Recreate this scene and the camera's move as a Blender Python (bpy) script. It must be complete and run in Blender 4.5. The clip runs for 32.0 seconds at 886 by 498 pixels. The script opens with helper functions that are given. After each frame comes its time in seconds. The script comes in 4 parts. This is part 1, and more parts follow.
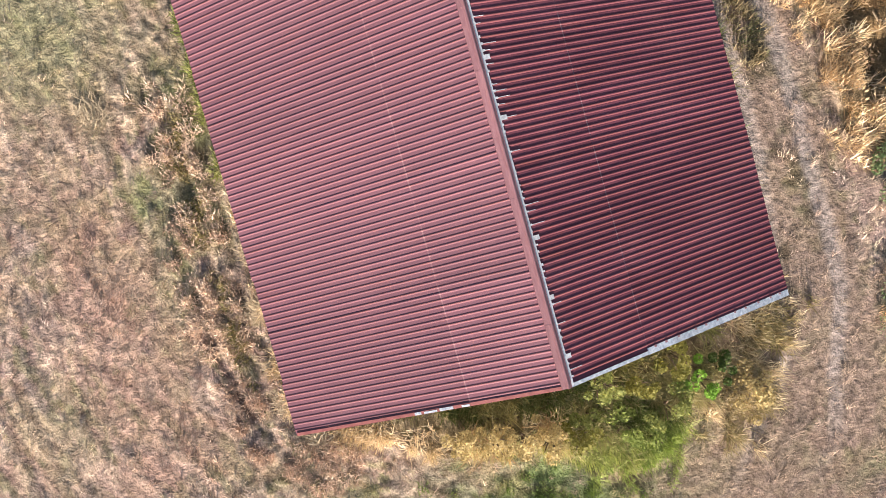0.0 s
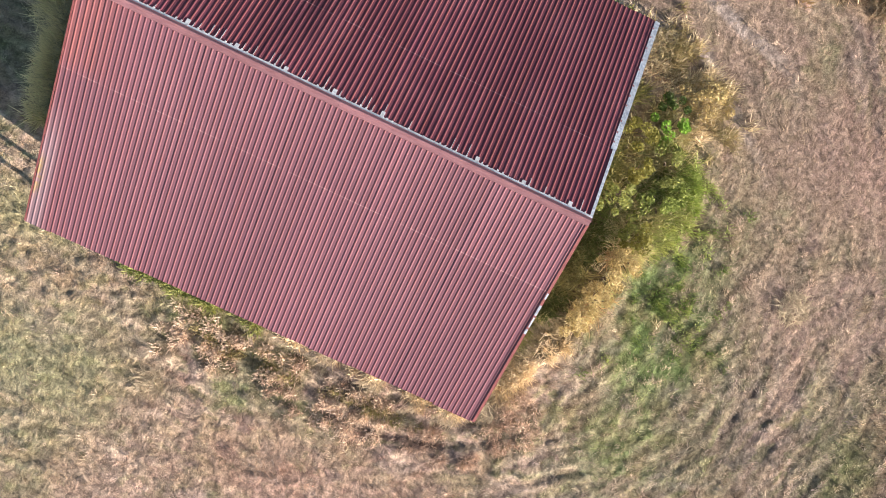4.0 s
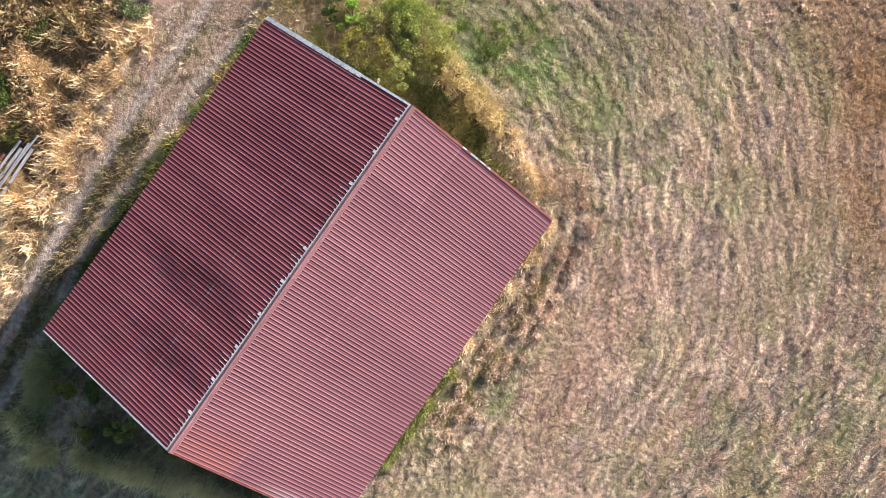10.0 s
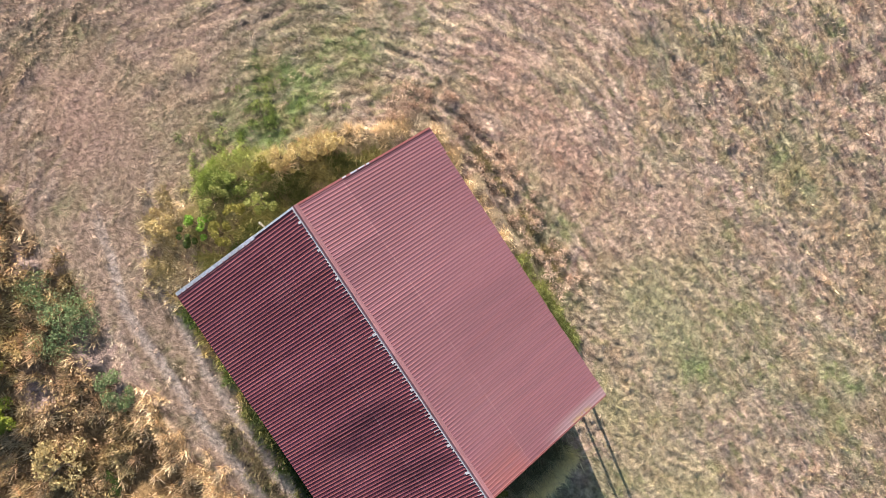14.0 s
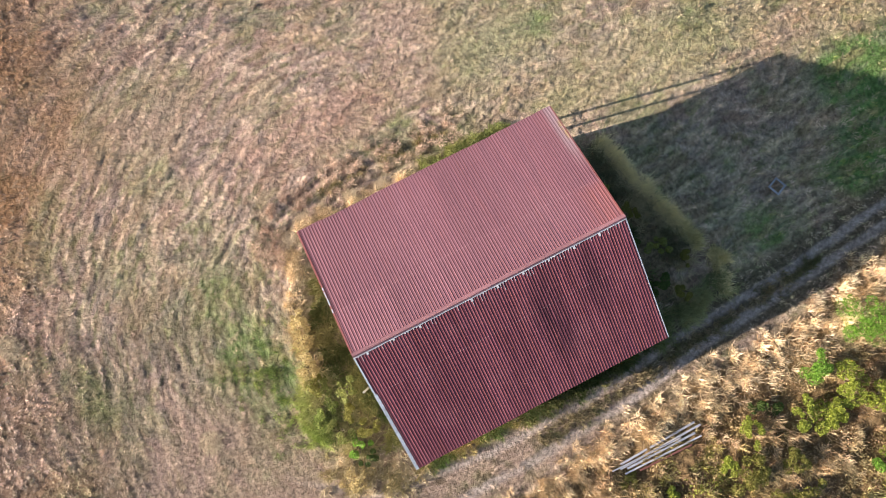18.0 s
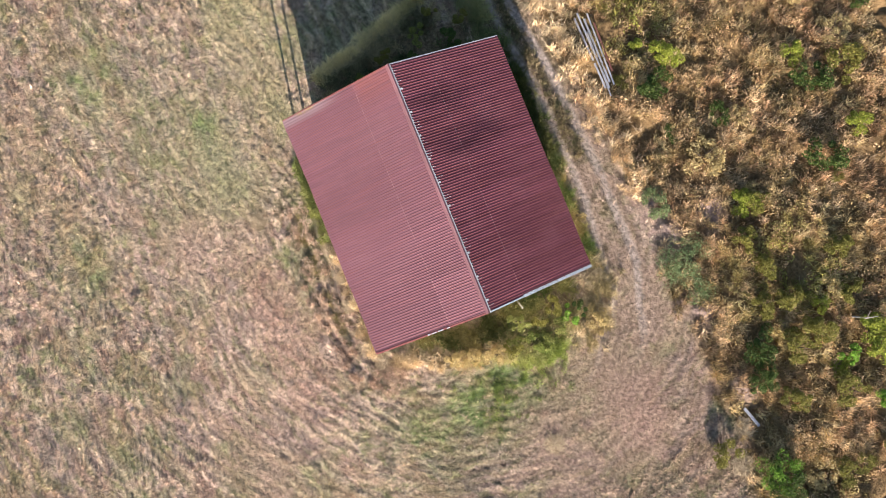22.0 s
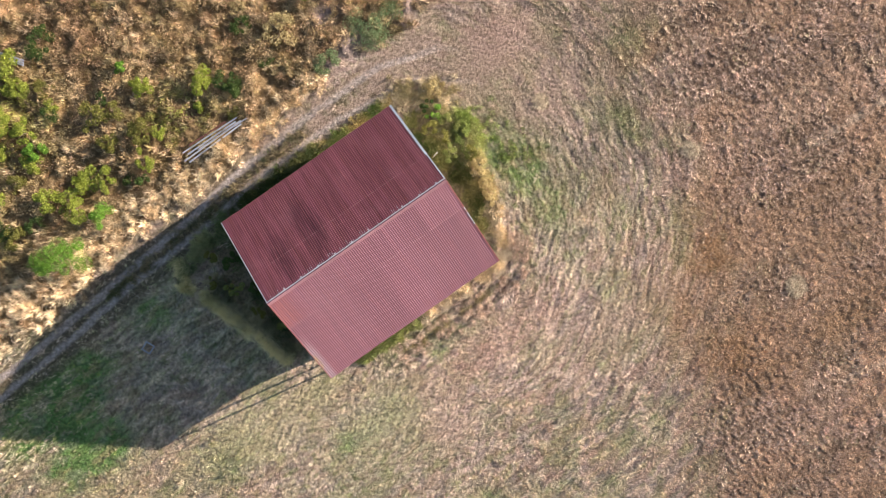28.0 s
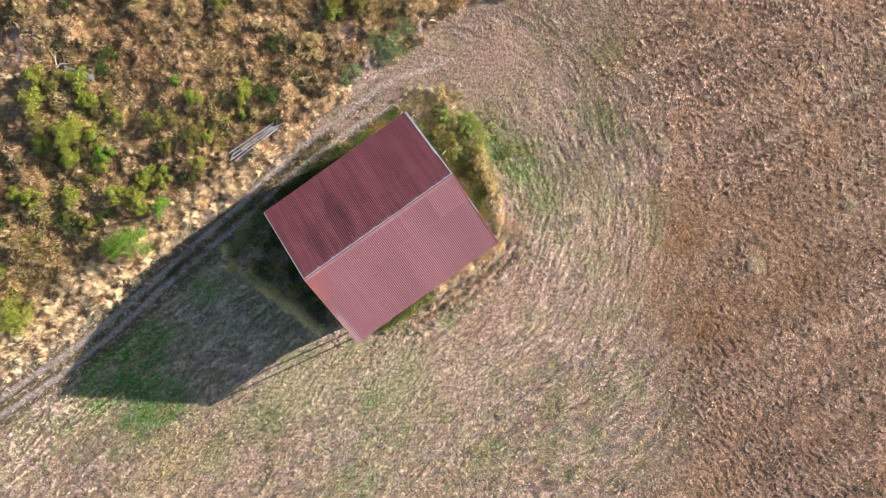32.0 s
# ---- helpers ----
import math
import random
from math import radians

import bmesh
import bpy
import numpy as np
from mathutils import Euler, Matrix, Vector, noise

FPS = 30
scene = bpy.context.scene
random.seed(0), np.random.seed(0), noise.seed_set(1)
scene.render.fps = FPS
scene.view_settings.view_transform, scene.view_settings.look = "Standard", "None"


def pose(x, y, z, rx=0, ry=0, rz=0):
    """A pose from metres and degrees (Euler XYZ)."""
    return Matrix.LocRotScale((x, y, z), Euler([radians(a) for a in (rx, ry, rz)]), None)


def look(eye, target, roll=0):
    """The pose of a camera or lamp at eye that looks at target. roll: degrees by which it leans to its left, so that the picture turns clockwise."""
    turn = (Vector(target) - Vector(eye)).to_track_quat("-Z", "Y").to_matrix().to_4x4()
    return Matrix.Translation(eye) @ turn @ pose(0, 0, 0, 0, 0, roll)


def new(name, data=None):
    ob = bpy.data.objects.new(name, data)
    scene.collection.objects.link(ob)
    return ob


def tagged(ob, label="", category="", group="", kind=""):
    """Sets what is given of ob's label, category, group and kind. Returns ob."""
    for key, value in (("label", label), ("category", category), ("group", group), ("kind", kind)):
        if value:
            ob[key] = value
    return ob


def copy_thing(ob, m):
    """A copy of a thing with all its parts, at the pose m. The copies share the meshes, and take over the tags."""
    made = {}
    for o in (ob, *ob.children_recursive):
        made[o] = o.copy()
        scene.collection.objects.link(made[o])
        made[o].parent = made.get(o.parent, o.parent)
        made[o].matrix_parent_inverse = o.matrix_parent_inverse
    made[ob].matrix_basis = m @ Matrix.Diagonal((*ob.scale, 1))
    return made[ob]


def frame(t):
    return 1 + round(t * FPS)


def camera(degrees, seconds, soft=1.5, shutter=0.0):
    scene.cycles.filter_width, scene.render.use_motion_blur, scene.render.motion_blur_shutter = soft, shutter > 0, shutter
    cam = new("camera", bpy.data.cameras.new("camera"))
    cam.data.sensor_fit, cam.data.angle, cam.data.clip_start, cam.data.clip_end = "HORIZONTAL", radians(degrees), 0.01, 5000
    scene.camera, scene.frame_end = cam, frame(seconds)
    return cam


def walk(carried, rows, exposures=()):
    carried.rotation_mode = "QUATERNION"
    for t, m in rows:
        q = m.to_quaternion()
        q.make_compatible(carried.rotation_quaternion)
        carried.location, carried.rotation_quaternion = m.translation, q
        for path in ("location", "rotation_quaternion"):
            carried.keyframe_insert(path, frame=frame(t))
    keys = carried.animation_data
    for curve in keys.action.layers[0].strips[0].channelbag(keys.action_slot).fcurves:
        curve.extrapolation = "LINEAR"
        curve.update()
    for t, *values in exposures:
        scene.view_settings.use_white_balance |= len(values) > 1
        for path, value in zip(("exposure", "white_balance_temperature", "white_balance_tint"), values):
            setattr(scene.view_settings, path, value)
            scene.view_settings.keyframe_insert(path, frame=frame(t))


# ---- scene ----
# camera and its way: straight up over the barn, turning as it climbs
cam = camera(63.68, 32.0, soft=0.72)
PATH = [
    (0.0, 2.354, -1.927, 18.355, -1.932, -2.303, 74.361),
    (0.5, 2.335, -1.958, 18.634, -1.880, -2.560, 68.179),
    (1.0, 2.318, -1.987, 18.925, -1.854, -2.810, 61.827),
    (1.5, 2.301, -2.009, 19.230, -1.836, -3.009, 55.621),
    (2.0, 2.286, -2.011, 19.557, -1.815, -3.141, 49.548),
    (2.5, 2.285, -1.980, 19.897, -1.784, -3.256, 43.405),
    (3.0, 2.289, -1.943, 20.241, -1.761, -3.297, 37.227),
    (3.5, 2.300, -1.906, 20.580, -1.722, -3.323, 31.015),
    (4.0, 2.327, -1.922, 20.898, -1.558, -3.314, 24.950),
    (4.5, 2.378, -2.001, 21.203, -1.254, -3.254, 19.006),
    (5.0, 2.437, -2.079, 21.536, -0.977, -3.169, 12.922),
    (5.5, 2.491, -2.092, 21.942, -0.895, -3.084, 6.437),
    (6.0, 2.537, -2.051, 22.399, -0.964, -3.009, -0.336),
    (6.5, 2.579, -2.006, 22.852, -1.019, -2.974, -6.739),
    (7.0, 2.614, -1.971, 23.291, -1.100, -2.988, -13.120),
    (7.5, 2.635, -1.948, 23.716, -1.200, -3.021, -19.582),
    (8.0, 2.652, -1.916, 24.148, -1.206, -3.109, -26.138),
    (8.5, 2.661, -1.893, 24.583, -1.168, -3.201, -32.873),
    (9.0, 2.669, -1.886, 25.023, -1.070, -3.289, -39.972),
    (9.5, 2.684, -1.905, 25.474, -0.932, -3.346, -47.662),
    (10.0, 2.693, -1.934, 25.930, -0.768, -3.318, -54.986),
    (10.5, 2.695, -1.975, 26.390, -0.634, -3.287, -62.063),
    (11.0, 2.694, -2.016, 26.853, -0.528, -3.245, -69.190),
    (11.5, 2.698, -2.045, 27.327, -0.378, -3.185, -76.892),
    (12.0, 2.699, -2.074, 27.800, -0.261, -3.153, -85.302),
    (12.5, 2.696, -2.106, 28.259, -0.141, -3.140, -94.142),
    (13.0, 2.690, -2.138, 28.706, -0.019, -3.152, -103.519),
    (13.5, 2.688, -2.161, 29.146, 0.139, -3.131, -113.532),
    (14.0, 2.678, -2.175, 29.584, 0.289, -3.193, -123.623),
    (14.5, 2.663, -2.172, 30.026, 0.420, -3.265, -133.749),
    (15.0, 2.637, -2.145, 30.471, 0.620, -3.289, -144.129),
    (15.5, 2.601, -2.081, 30.918, 0.920, -3.245, -154.840),
    (16.0, 2.572, -1.998, 31.364, 1.264, -3.170, -165.618),
    (16.5, 2.569, -1.913, 31.803, 1.597, -3.106, -176.198),
    (17.0, 2.584, -1.833, 32.238, 1.907, -3.060, -186.592),
    (17.5, 2.624, -1.756, 32.691, 2.158, -2.928, -196.845),
    (18.0, 2.692, -1.693, 33.172, 2.346, -2.683, -207.002),
    (18.5, 2.785, -1.643, 33.681, 2.405, -2.344, -217.279),
    (19.0, 2.878, -1.601, 34.187, 2.341, -2.024, -227.646),
    (19.5, 2.933, -1.583, 34.648, 2.382, -1.766, -238.076),
    (20.0, 2.974, -1.580, 35.097, 2.355, -1.548, -248.735),
    (20.5, 3.015, -1.590, 35.561, 2.214, -1.353, -259.661),
    (21.0, 3.066, -1.601, 36.061, 1.863, -1.290, -270.891),
    (21.5, 3.098, -1.642, 36.611, 1.660, -1.142, -281.621),
    (22.0, 3.128, -1.693, 37.201, 1.480, -1.105, -292.181),
    (22.5, 3.157, -1.756, 37.808, 1.281, -1.106, -302.720),
    (23.0, 3.179, -1.826, 38.406, 1.084, -1.095, -313.329),
    (23.5, 3.190, -1.891, 38.964, 0.939, -1.105, -323.991),
    (24.0, 3.194, -1.953, 39.501, 0.805, -1.122, -334.725),
    (24.5, 3.194, -2.016, 40.034, 0.611, -1.146, -345.482),
    (25.0, 3.195, -2.071, 40.586, 0.393, -1.201, -356.330),
    (25.5, 3.193, -2.115, 41.186, 0.180, -1.190, -367.314),
    (26.0, 3.202, -2.150, 41.819, 0.002, -1.259, -378.607),
    (26.5, 3.217, -2.182, 42.474, -0.152, -1.327, -389.115),
    (27.0, 3.242, -2.206, 43.192, -0.319, -1.331, -394.855),
    (27.5, 3.281, -2.222, 44.014, -0.498, -1.239, -395.019),
    (28.0, 3.318, -2.244, 44.912, -0.672, -1.106, -395.019),
    (28.5, 3.340, -2.286, 45.854, -0.822, -0.982, -395.019),
    (29.0, 3.349, -2.344, 46.809, -0.954, -0.882, -395.076),
    (29.5, 3.348, -2.394, 47.766, -1.074, -0.734, -395.151),
    (30.0, 3.338, -2.438, 48.719, -1.188, -0.587, -395.231),
    (30.5, 3.318, -2.470, 49.665, -1.280, -0.440, -395.289),
    (31.0, 3.292, -2.494, 50.602, -1.361, -0.339, -395.343),
    (31.5, 3.260, -2.512, 51.531, -1.433, -0.268, -395.390),
    (32.0, 3.224, -2.525, 52.454, -1.496, -0.199, -395.434),
]
walk(cam, [(r[0], pose(*r[1:])) for r in PATH], [(0.0, 1.45), (32.0, 1.45)])

# ---- light: a low sun from the east, clear sky ----
SUN = Vector((3.9, -0.74, 1.0)).normalized()
ELEV, AZIM = math.asin(SUN.z), math.atan2(SUN.x, SUN.y)
world = bpy.data.worlds.new("sky")
scene.world = world
world.use_nodes = True
wn = world.node_tree.nodes
sky = wn.new("ShaderNodeTexSky")
sky.sky_type, sky.sun_disc = "NISHITA", False
sky.sun_elevation, sky.sun_rotation = ELEV, AZIM
wn["Background"].inputs["Strength"].default_value = 0.06
world.node_tree.links.new(sky.outputs["Color"], wn["Background"].inputs["Color"])
sun_data = bpy.data.lights.new("sun", "SUN")
sun_data.energy, sun_data.angle, sun_data.color = 5.0, radians(0.6), (1.0, 0.858, 0.752)
sun = new("sun", sun_data)
sun.matrix_world = look(SUN * 60, (0, 0, 0))

# ---- small tools ----
rng = np.random.default_rng(7)
TABLE = rng.random((256, 256))


def vnoise(x, y):
    """Smooth noise from 0 to 1, on arrays."""
    xi, yi = np.floor(x).astype(int), np.floor(y).astype(int)
    u, v = x - xi, y - yi
    u, v = u * u * (3 - 2 * u), v * v * (3 - 2 * v)
    a, b = TABLE[xi & 255, yi & 255], TABLE[(xi + 1) & 255, yi & 255]
    c, d = TABLE[xi & 255, (yi + 1) & 255], TABLE[(xi + 1) & 255, (yi + 1) & 255]
    return (a * (1 - u) + b * u) * (1 - v) + (c * (1 - u) + d * u) * v


def fbm(x, y, octaves=4):
    total, amp, norm = 0, 1.0, 0
    for k in range(octaves):
        total = total + amp * vnoise(x * 2 ** k + 17.3 * k, y * 2 ** k + 9.1 * k)
        norm, amp = norm + amp, amp * 0.55
    return total / norm


def ramp(v, a, b):
    w = np.clip((v - a) / (b - a), 0, 1)
    return w * w * (3 - 2 * w)


def blob(x, y, cx, cy, rx, ry=None):
    ry = ry or rx
    return np.exp(-(((x - cx) / rx) ** 2 + ((y - cy) / ry) ** 2))


def mesh_from(name, verts, faces, smooth=False):
    me = bpy.data.meshes.new(name)
    me.from_pydata([tuple(v) for v in verts], [], [tuple(f) for f in faces])
    me.update()
    if smooth:
        me.polygons.foreach_set("use_smooth", [True] * len(me.polygons))
    return me


def part(name, bm, material, parent, label=""):
    """One mesh under a thing or a part. bm: a bmesh or a mesh."""
    if isinstance(bm, bmesh.types.BMesh):
        me = bpy.data.meshes.new(name)
        bm.to_mesh(me)
        bm.free()
    else:
        me = bm
    if not me.materials:
        me.materials.append(material)
    ob = new(name, me)
    ob.parent = parent
    return tagged(ob, label) if label else ob


def beam(bm, a, b, w, h, bevel=0.006, roll=0.0):
    """A squared timber from a to b."""
    a, b = Vector(a), Vector(b)
    m = (b - a).to_track_quat("X", "Z").to_matrix().to_4x4()
    m = Matrix.Translation((a + b) / 2) @ m @ Matrix.Rotation(roll, 4, "X") @ Matrix.Diagonal(((b - a).length, w, h, 1))
    made = bmesh.ops.create_cube(bm, size=1, matrix=m)
    edges = list({e for v in made["verts"] for e in v.link_edges})
    if bevel:
        bmesh.ops.bevel(bm, geom=edges, offset=bevel, segments=1, affect="EDGES")
    return bm


def tube(bm, path, radii, sides=8):
    """A round limb along a path with a radius at each of its points."""
    rings = []
    for i, p in enumerate(path):
        p = Vector(p)
        way = Vector(path[min(i + 1, len(path) - 1)]) - Vector(path[max(i - 1, 0)])
        q = way.to_track_quat("Z", "Y")
        rings.append([bm.verts.new(p + q @ Vector((math.cos(t) * radii[i], math.sin(t) * radii[i], 0)))
                      for t in (k * 2 * math.pi / sides for k in range(sides))])
    for r0, r1 in zip(rings, rings[1:]):
        for k in range(sides):
            bm.faces.new((r0[k], r0[(k + 1) % sides], r1[(k + 1) % sides], r1[k]))
    bm.faces.new(rings[0][::-1]), bm.faces.new(rings[-1])
    return bm


# ---- materials ----
def material(name, rough=0.8, metal=0.0, spec=0.3):
    m = bpy.data.materials.new(name)
    m.use_nodes = True
    n = m.node_tree.nodes
    p = n["Principled BSDF"]
    p.inputs["Roughness"].default_value, p.inputs["Metallic"].default_value = rough, metal
    p.inputs["Specular IOR Level"].default_value = spec
    return m, n, m.node_tree.links, p


def noise_node(n, links, coord, scale, detail=4.0, stretch=(1, 1, 1), rough=0.6):
    mp = n.new("ShaderNodeMapping")
    mp.inputs["Scale"].default_value = stretch
    links.new(coord, mp.inputs["Vector"])
    t = n.new("ShaderNodeTexNoise")
    t.inputs["Scale"].default_value, t.inputs["Detail"].default_value, t.inputs["Roughness"].default_value = scale, detail, rough
    links.new(mp.outputs["Vector"], t.inputs["Vector"])
    return t.outputs["Fac"]


def band(n, links, value, a, b, lo=0.0, hi=1.0):
    r = n.new("ShaderNodeMapRange")
    r.interpolation_type = "SMOOTHSTEP"
    for key, v in (("From Min", a), ("From Max", b), ("To Min", lo), ("To Max", hi)):
        r.inputs[key].default_value = v
    links.new(value, r.inputs["Value"])
    return r.outputs["Result"]


def maths(n, links, op, a, b=None):
    q = n.new("ShaderNodeMath")
    q.operation = op
    for k, v in enumerate((a, b)):
        if v is None:
            continue
        if isinstance(v, (int, float)):
            q.inputs[k].default_value = v
        else:
            links.new(v, q.inputs[k])
    return q.outputs[0]


def mixed(n, links, fac, a, b, how="MIX"):
    q = n.new("ShaderNodeMix")
    q.data_type, q.blend_type = "RGBA", how
    for k, v in ((0, fac), (6, a), (7, b)):
        if isinstance(v, (int, float)):
            q.inputs[k].default_value = v
        elif isinstance(v, tuple):
            q.inputs[k].default_value = (*v, 1)
        else:
            links.new(v, q.inputs[k])
    return q.outputs[2]


def bumped(n, links, p, height, strength, distance):
    b = n.new("ShaderNodeBump")
    b.inputs["Strength"].default_value, b.inputs["Distance"].default_value = strength, distance
    links.new(height, b.inputs["Height"])
    links.new(b.outputs["Normal"], p.inputs["Normal"])


def tinted(name, rough=0.85, glow_through=0.25, vary=0.35):
    """Plant matter: its own tint on every blade, grain, and light that comes through."""
    m, n, links, p = material(name, rough, 0, 0.2)
    at = n.new("ShaderNodeAttribute")
    at.attribute_name = "tint"
    geo = n.new("ShaderNodeNewGeometry")
    grain = noise_node(n, links, geo.outputs["Position"], 30.0, 3)
    col = mixed(n, links, vary, at.outputs["Color"], mixed(n, links, grain, (0.55, 0.5, 0.45), (1.4, 1.4, 1.35)), "MULTIPLY")
    links.new(col, p.inputs["Base Color"])
    if glow_through:
        tr = n.new("ShaderNodeBsdfTranslucent")
        links.new(col, tr.inputs["Color"])
        mx = n.new("ShaderNodeMixShader")
        mx.inputs[0].default_value = glow_through
        links.new(p.outputs[0], mx.inputs[1])
        links.new(tr.outputs[0], mx.inputs[2])
        links.new(mx.outputs[0], n["Material Output"].inputs["Surface"])
    return m


GRASS = tinted("dry_grass_blades", 0.85, 0.14)
LEAF = tinted("leaves", 0.6, 0.3, 0.5)


def make_ground_material():
    m, n, links, p = material("field_soil_and_thatch", 0.95, 0, 0.1)
    at = n.new("ShaderNodeAttribute")
    at.attribute_name = "tint"
    geo = n.new("ShaderNodeNewGeometry")
    pos = geo.outputs["Position"]
    fine = noise_node(n, links, pos, 22.0, 6, rough=0.7)
    mid = noise_node(n, links, pos, 4.0, 5)
    col = mixed(n, links, 0.5, at.outputs["Color"], mixed(n, links, band(n, links, fine, 0.25, 0.75), (0.45, 0.42, 0.4), (1.5, 1.45, 1.4)), "MULTIPLY")
    col = mixed(n, links, 0.6, col, mixed(n, links, band(n, links, mid, 0.3, 0.7), (0.7, 0.68, 0.66), (1.25, 1.22, 1.2)), "MULTIPLY")
    links.new(col, p.inputs["Base Color"])
    crumb = noise_node(n, links, pos, 5.5, 4, rough=0.6)
    col = mixed(n, links, 0.6, col, mixed(n, links, band(n, links, crumb, 0.32, 0.68), (0.5, 0.48, 0.46), (1.45, 1.42, 1.4)), "MULTIPLY")
    links.new(col, p.inputs["Base Color"])
    bumped(n, links, p, maths(n, links, "ADD", maths(n, links, "MULTIPLY", fine, 0.22), crumb), 0.85, 0.1)
    return m


def make_roof_material():
    m, n, links, p = material("weathered_red_sheet_metal", 0.6, 0, 0.1)
    geo = n.new("ShaderNodeNewGeometry")
    pos = geo.outputs["Position"]
    sep = n.new("ShaderNodeSeparateXYZ")
    links.new(pos, sep.inputs[0])
    x, y = sep.outputs["X"], sep.outputs["Y"]
    info = n.new("ShaderNodeObjectInfo")
    streak = noise_node(n, links, pos, 1.0, 6, (14, 0.7, 0.7), 0.65)
    cloud = noise_node(n, links, pos, 0.55, 5)
    speck = noise_node(n, links, pos, 60.0, 3)
    col = mixed(n, links, band(n, links, streak, 0.3, 0.72), (0.160, 0.051, 0.074), (0.230, 0.079, 0.110))
    col = mixed(n, links, maths(n, links, "MULTIPLY", band(n, links, cloud, 0.45, 0.75), 0.28), col, (0.33, 0.155, 0.175))
    # broad bands down the slope, sheet by sheet and rain run by rain run
    run = noise_node(n, links, pos, 1.0, 3, (2.1, 0.12, 0.12), 0.7)
    col = mixed(n, links, 0.8, col, mixed(n, links, band(n, links, run, 0.32, 0.68), (0.78, 0.77, 0.78), (1.2, 1.2, 1.2)), "MULTIPLY")
    # south slope paler than the north: its stronger sunlight put into the colour
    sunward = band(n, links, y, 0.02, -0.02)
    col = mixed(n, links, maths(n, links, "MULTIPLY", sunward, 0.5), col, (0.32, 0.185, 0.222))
    # rust blooms: a strong one at the west end by the ridge, thin streaks elsewhere
    west = maths(n, links, "MULTIPLY", band(n, links, x, -4.2, -5.6), band(n, links, y, -2.0, -1.5))
    west = maths(n, links, "MULTIPLY", west, band(n, links, y, 0.0, -0.1))
    rust = maths(n, links, "MULTIPLY", band(n, links, noise_node(n, links, pos, 1.0, 6, (9, 0.8, 0.8), 0.7), 0.56, 0.74), 0.7)
    rust = maths(n, links, "MAXIMUM", rust, maths(n, links, "MULTIPLY", west, band(n, links, streak, 0.25, 0.6)))
    col = mixed(n, links, maths(n, links, "MULTIPLY", rust, 0.32), col, (0.38, 0.11, 0.06))
    # dark lines beside each rib: the ribs' shade painted into the sheet colour
    tc = n.new("ShaderNodeTexCoord")
    loc = n.new("ShaderNodeSeparateXYZ")
    links.new(tc.outputs["Object"], loc.inputs[0])
    frac = maths(n, links, "FRACT", maths(n, links, "DIVIDE", loc.outputs["X"], 12.0 / 95))
    away = maths(n, links, "ABSOLUTE", maths(n, links, "SUBTRACT", frac, 0.5))
    other = maths(n, links, "ABSOLUTE", maths(n, links, "SUBTRACT", maths(n, links, "FRACT", maths(n, links, "ADD", frac, 0.5)), 0.5))
    rib_shade = maths(n, links, "MAXIMUM", band(n, links, away, 0.13, 0.03), band(n, links, other, 0.09, 0.02))
    rib_shade = maths(n, links, "MULTIPLY", rib_shade, band(n, links, streak, 0.2, 0.7, 0.5, 0.28))
    col = mixed(n, links, rib_shade, col, (0.085, 0.03, 0.04))
    # the raised ribs are a warmer red than the pans between them
    crest = maths(n, links, "MULTIPLY", band(n, links, frac, 0.58, 0.68), band(n, links, frac, 0.96, 0.86))
    crest = maths(n, links, "MULTIPLY", crest, band(n, links, noise_node(n, links, pos, 1.0, 4, (6, 0.5, 0.5)), 0.3, 0.65, 0.1, 0.45))
    col = mixed(n, links, crest, col, (0.35, 0.13, 0.10))
    # two old dark stains on the north slope
    stains = None
    for cx, cy, rx, ry in ((-1.75, 2.3, 0.85, 2.0), (-3.9, 1.6, 0.75, 1.6)):
        dx = maths(n, links, "POWER", maths(n, links, "DIVIDE", maths(n, links, "SUBTRACT", x, cx), rx), 2.0)
        dy = maths(n, links, "POWER", maths(n, links, "DIVIDE", maths(n, links, "SUBTRACT", y, cy), ry), 2.0)
        s = band(n, links, maths(n, links, "ADD", maths(n, links, "ADD", dx, dy), maths(n, links, "MULTIPLY", streak, 3.6)), 3.3, 1.1)
        stains = s if stains is None else maths(n, links, "MAXIMUM", stains, s)
    col = mixed(n, links, maths(n, links, "MULTIPLY", stains, 0.7), col, (0.045, 0.02, 0.032))
    # worn pale lip where the upper course laps the lower
    lap = maths(n, links, "ABSOLUTE", maths(n, links, "SUBTRACT", maths(n, links, "ABSOLUTE", y), 1.815))
    lap = maths(n, links, "MULTIPLY", band(n, links, lap, 0.02, 0.006), band(n, links, noise_node(n, links, pos, 3.0, 4), 0.3, 0.7))
    col = mixed(n, links, maths(n, links, "MULTIPLY", lap, 0.5), col, (0.5, 0.3, 0.31))
    # bleached last sheet at the south-west corner
    bleach = maths(n, links, "MULTIPLY", band(n, links, x, -5.45, -5.8), band(n, links, y, -2.2, -4.0))
    col = mixed(n, links, maths(n, links, "MULTIPLY", bleach, 0.5), col, (0.42, 0.33, 0.36))
    # yellow lichen
    lich = maths(n, links, "MULTIPLY", band(n, links, x, -5.75, -5.95), maths(n, links, "MULTIPLY", band(n, links, y, -3.7, -4.1), band(n, links, y, -5.0, -4.6)))
    lich = maths(n, links, "MULTIPLY", lich, band(n, links, noise_node(n, links, pos, 9.0, 3), 0.4, 0.55))
    col = mixed(n, links, maths(n, links, "MULTIPLY", lich, 0.6), col, (0.42, 0.30, 0.09))
    col = mixed(n, links, 0.4, col, mixed(n, links, speck, (0.6, 0.6, 0.6), (1.4, 1.4, 1.4)), "MULTIPLY")
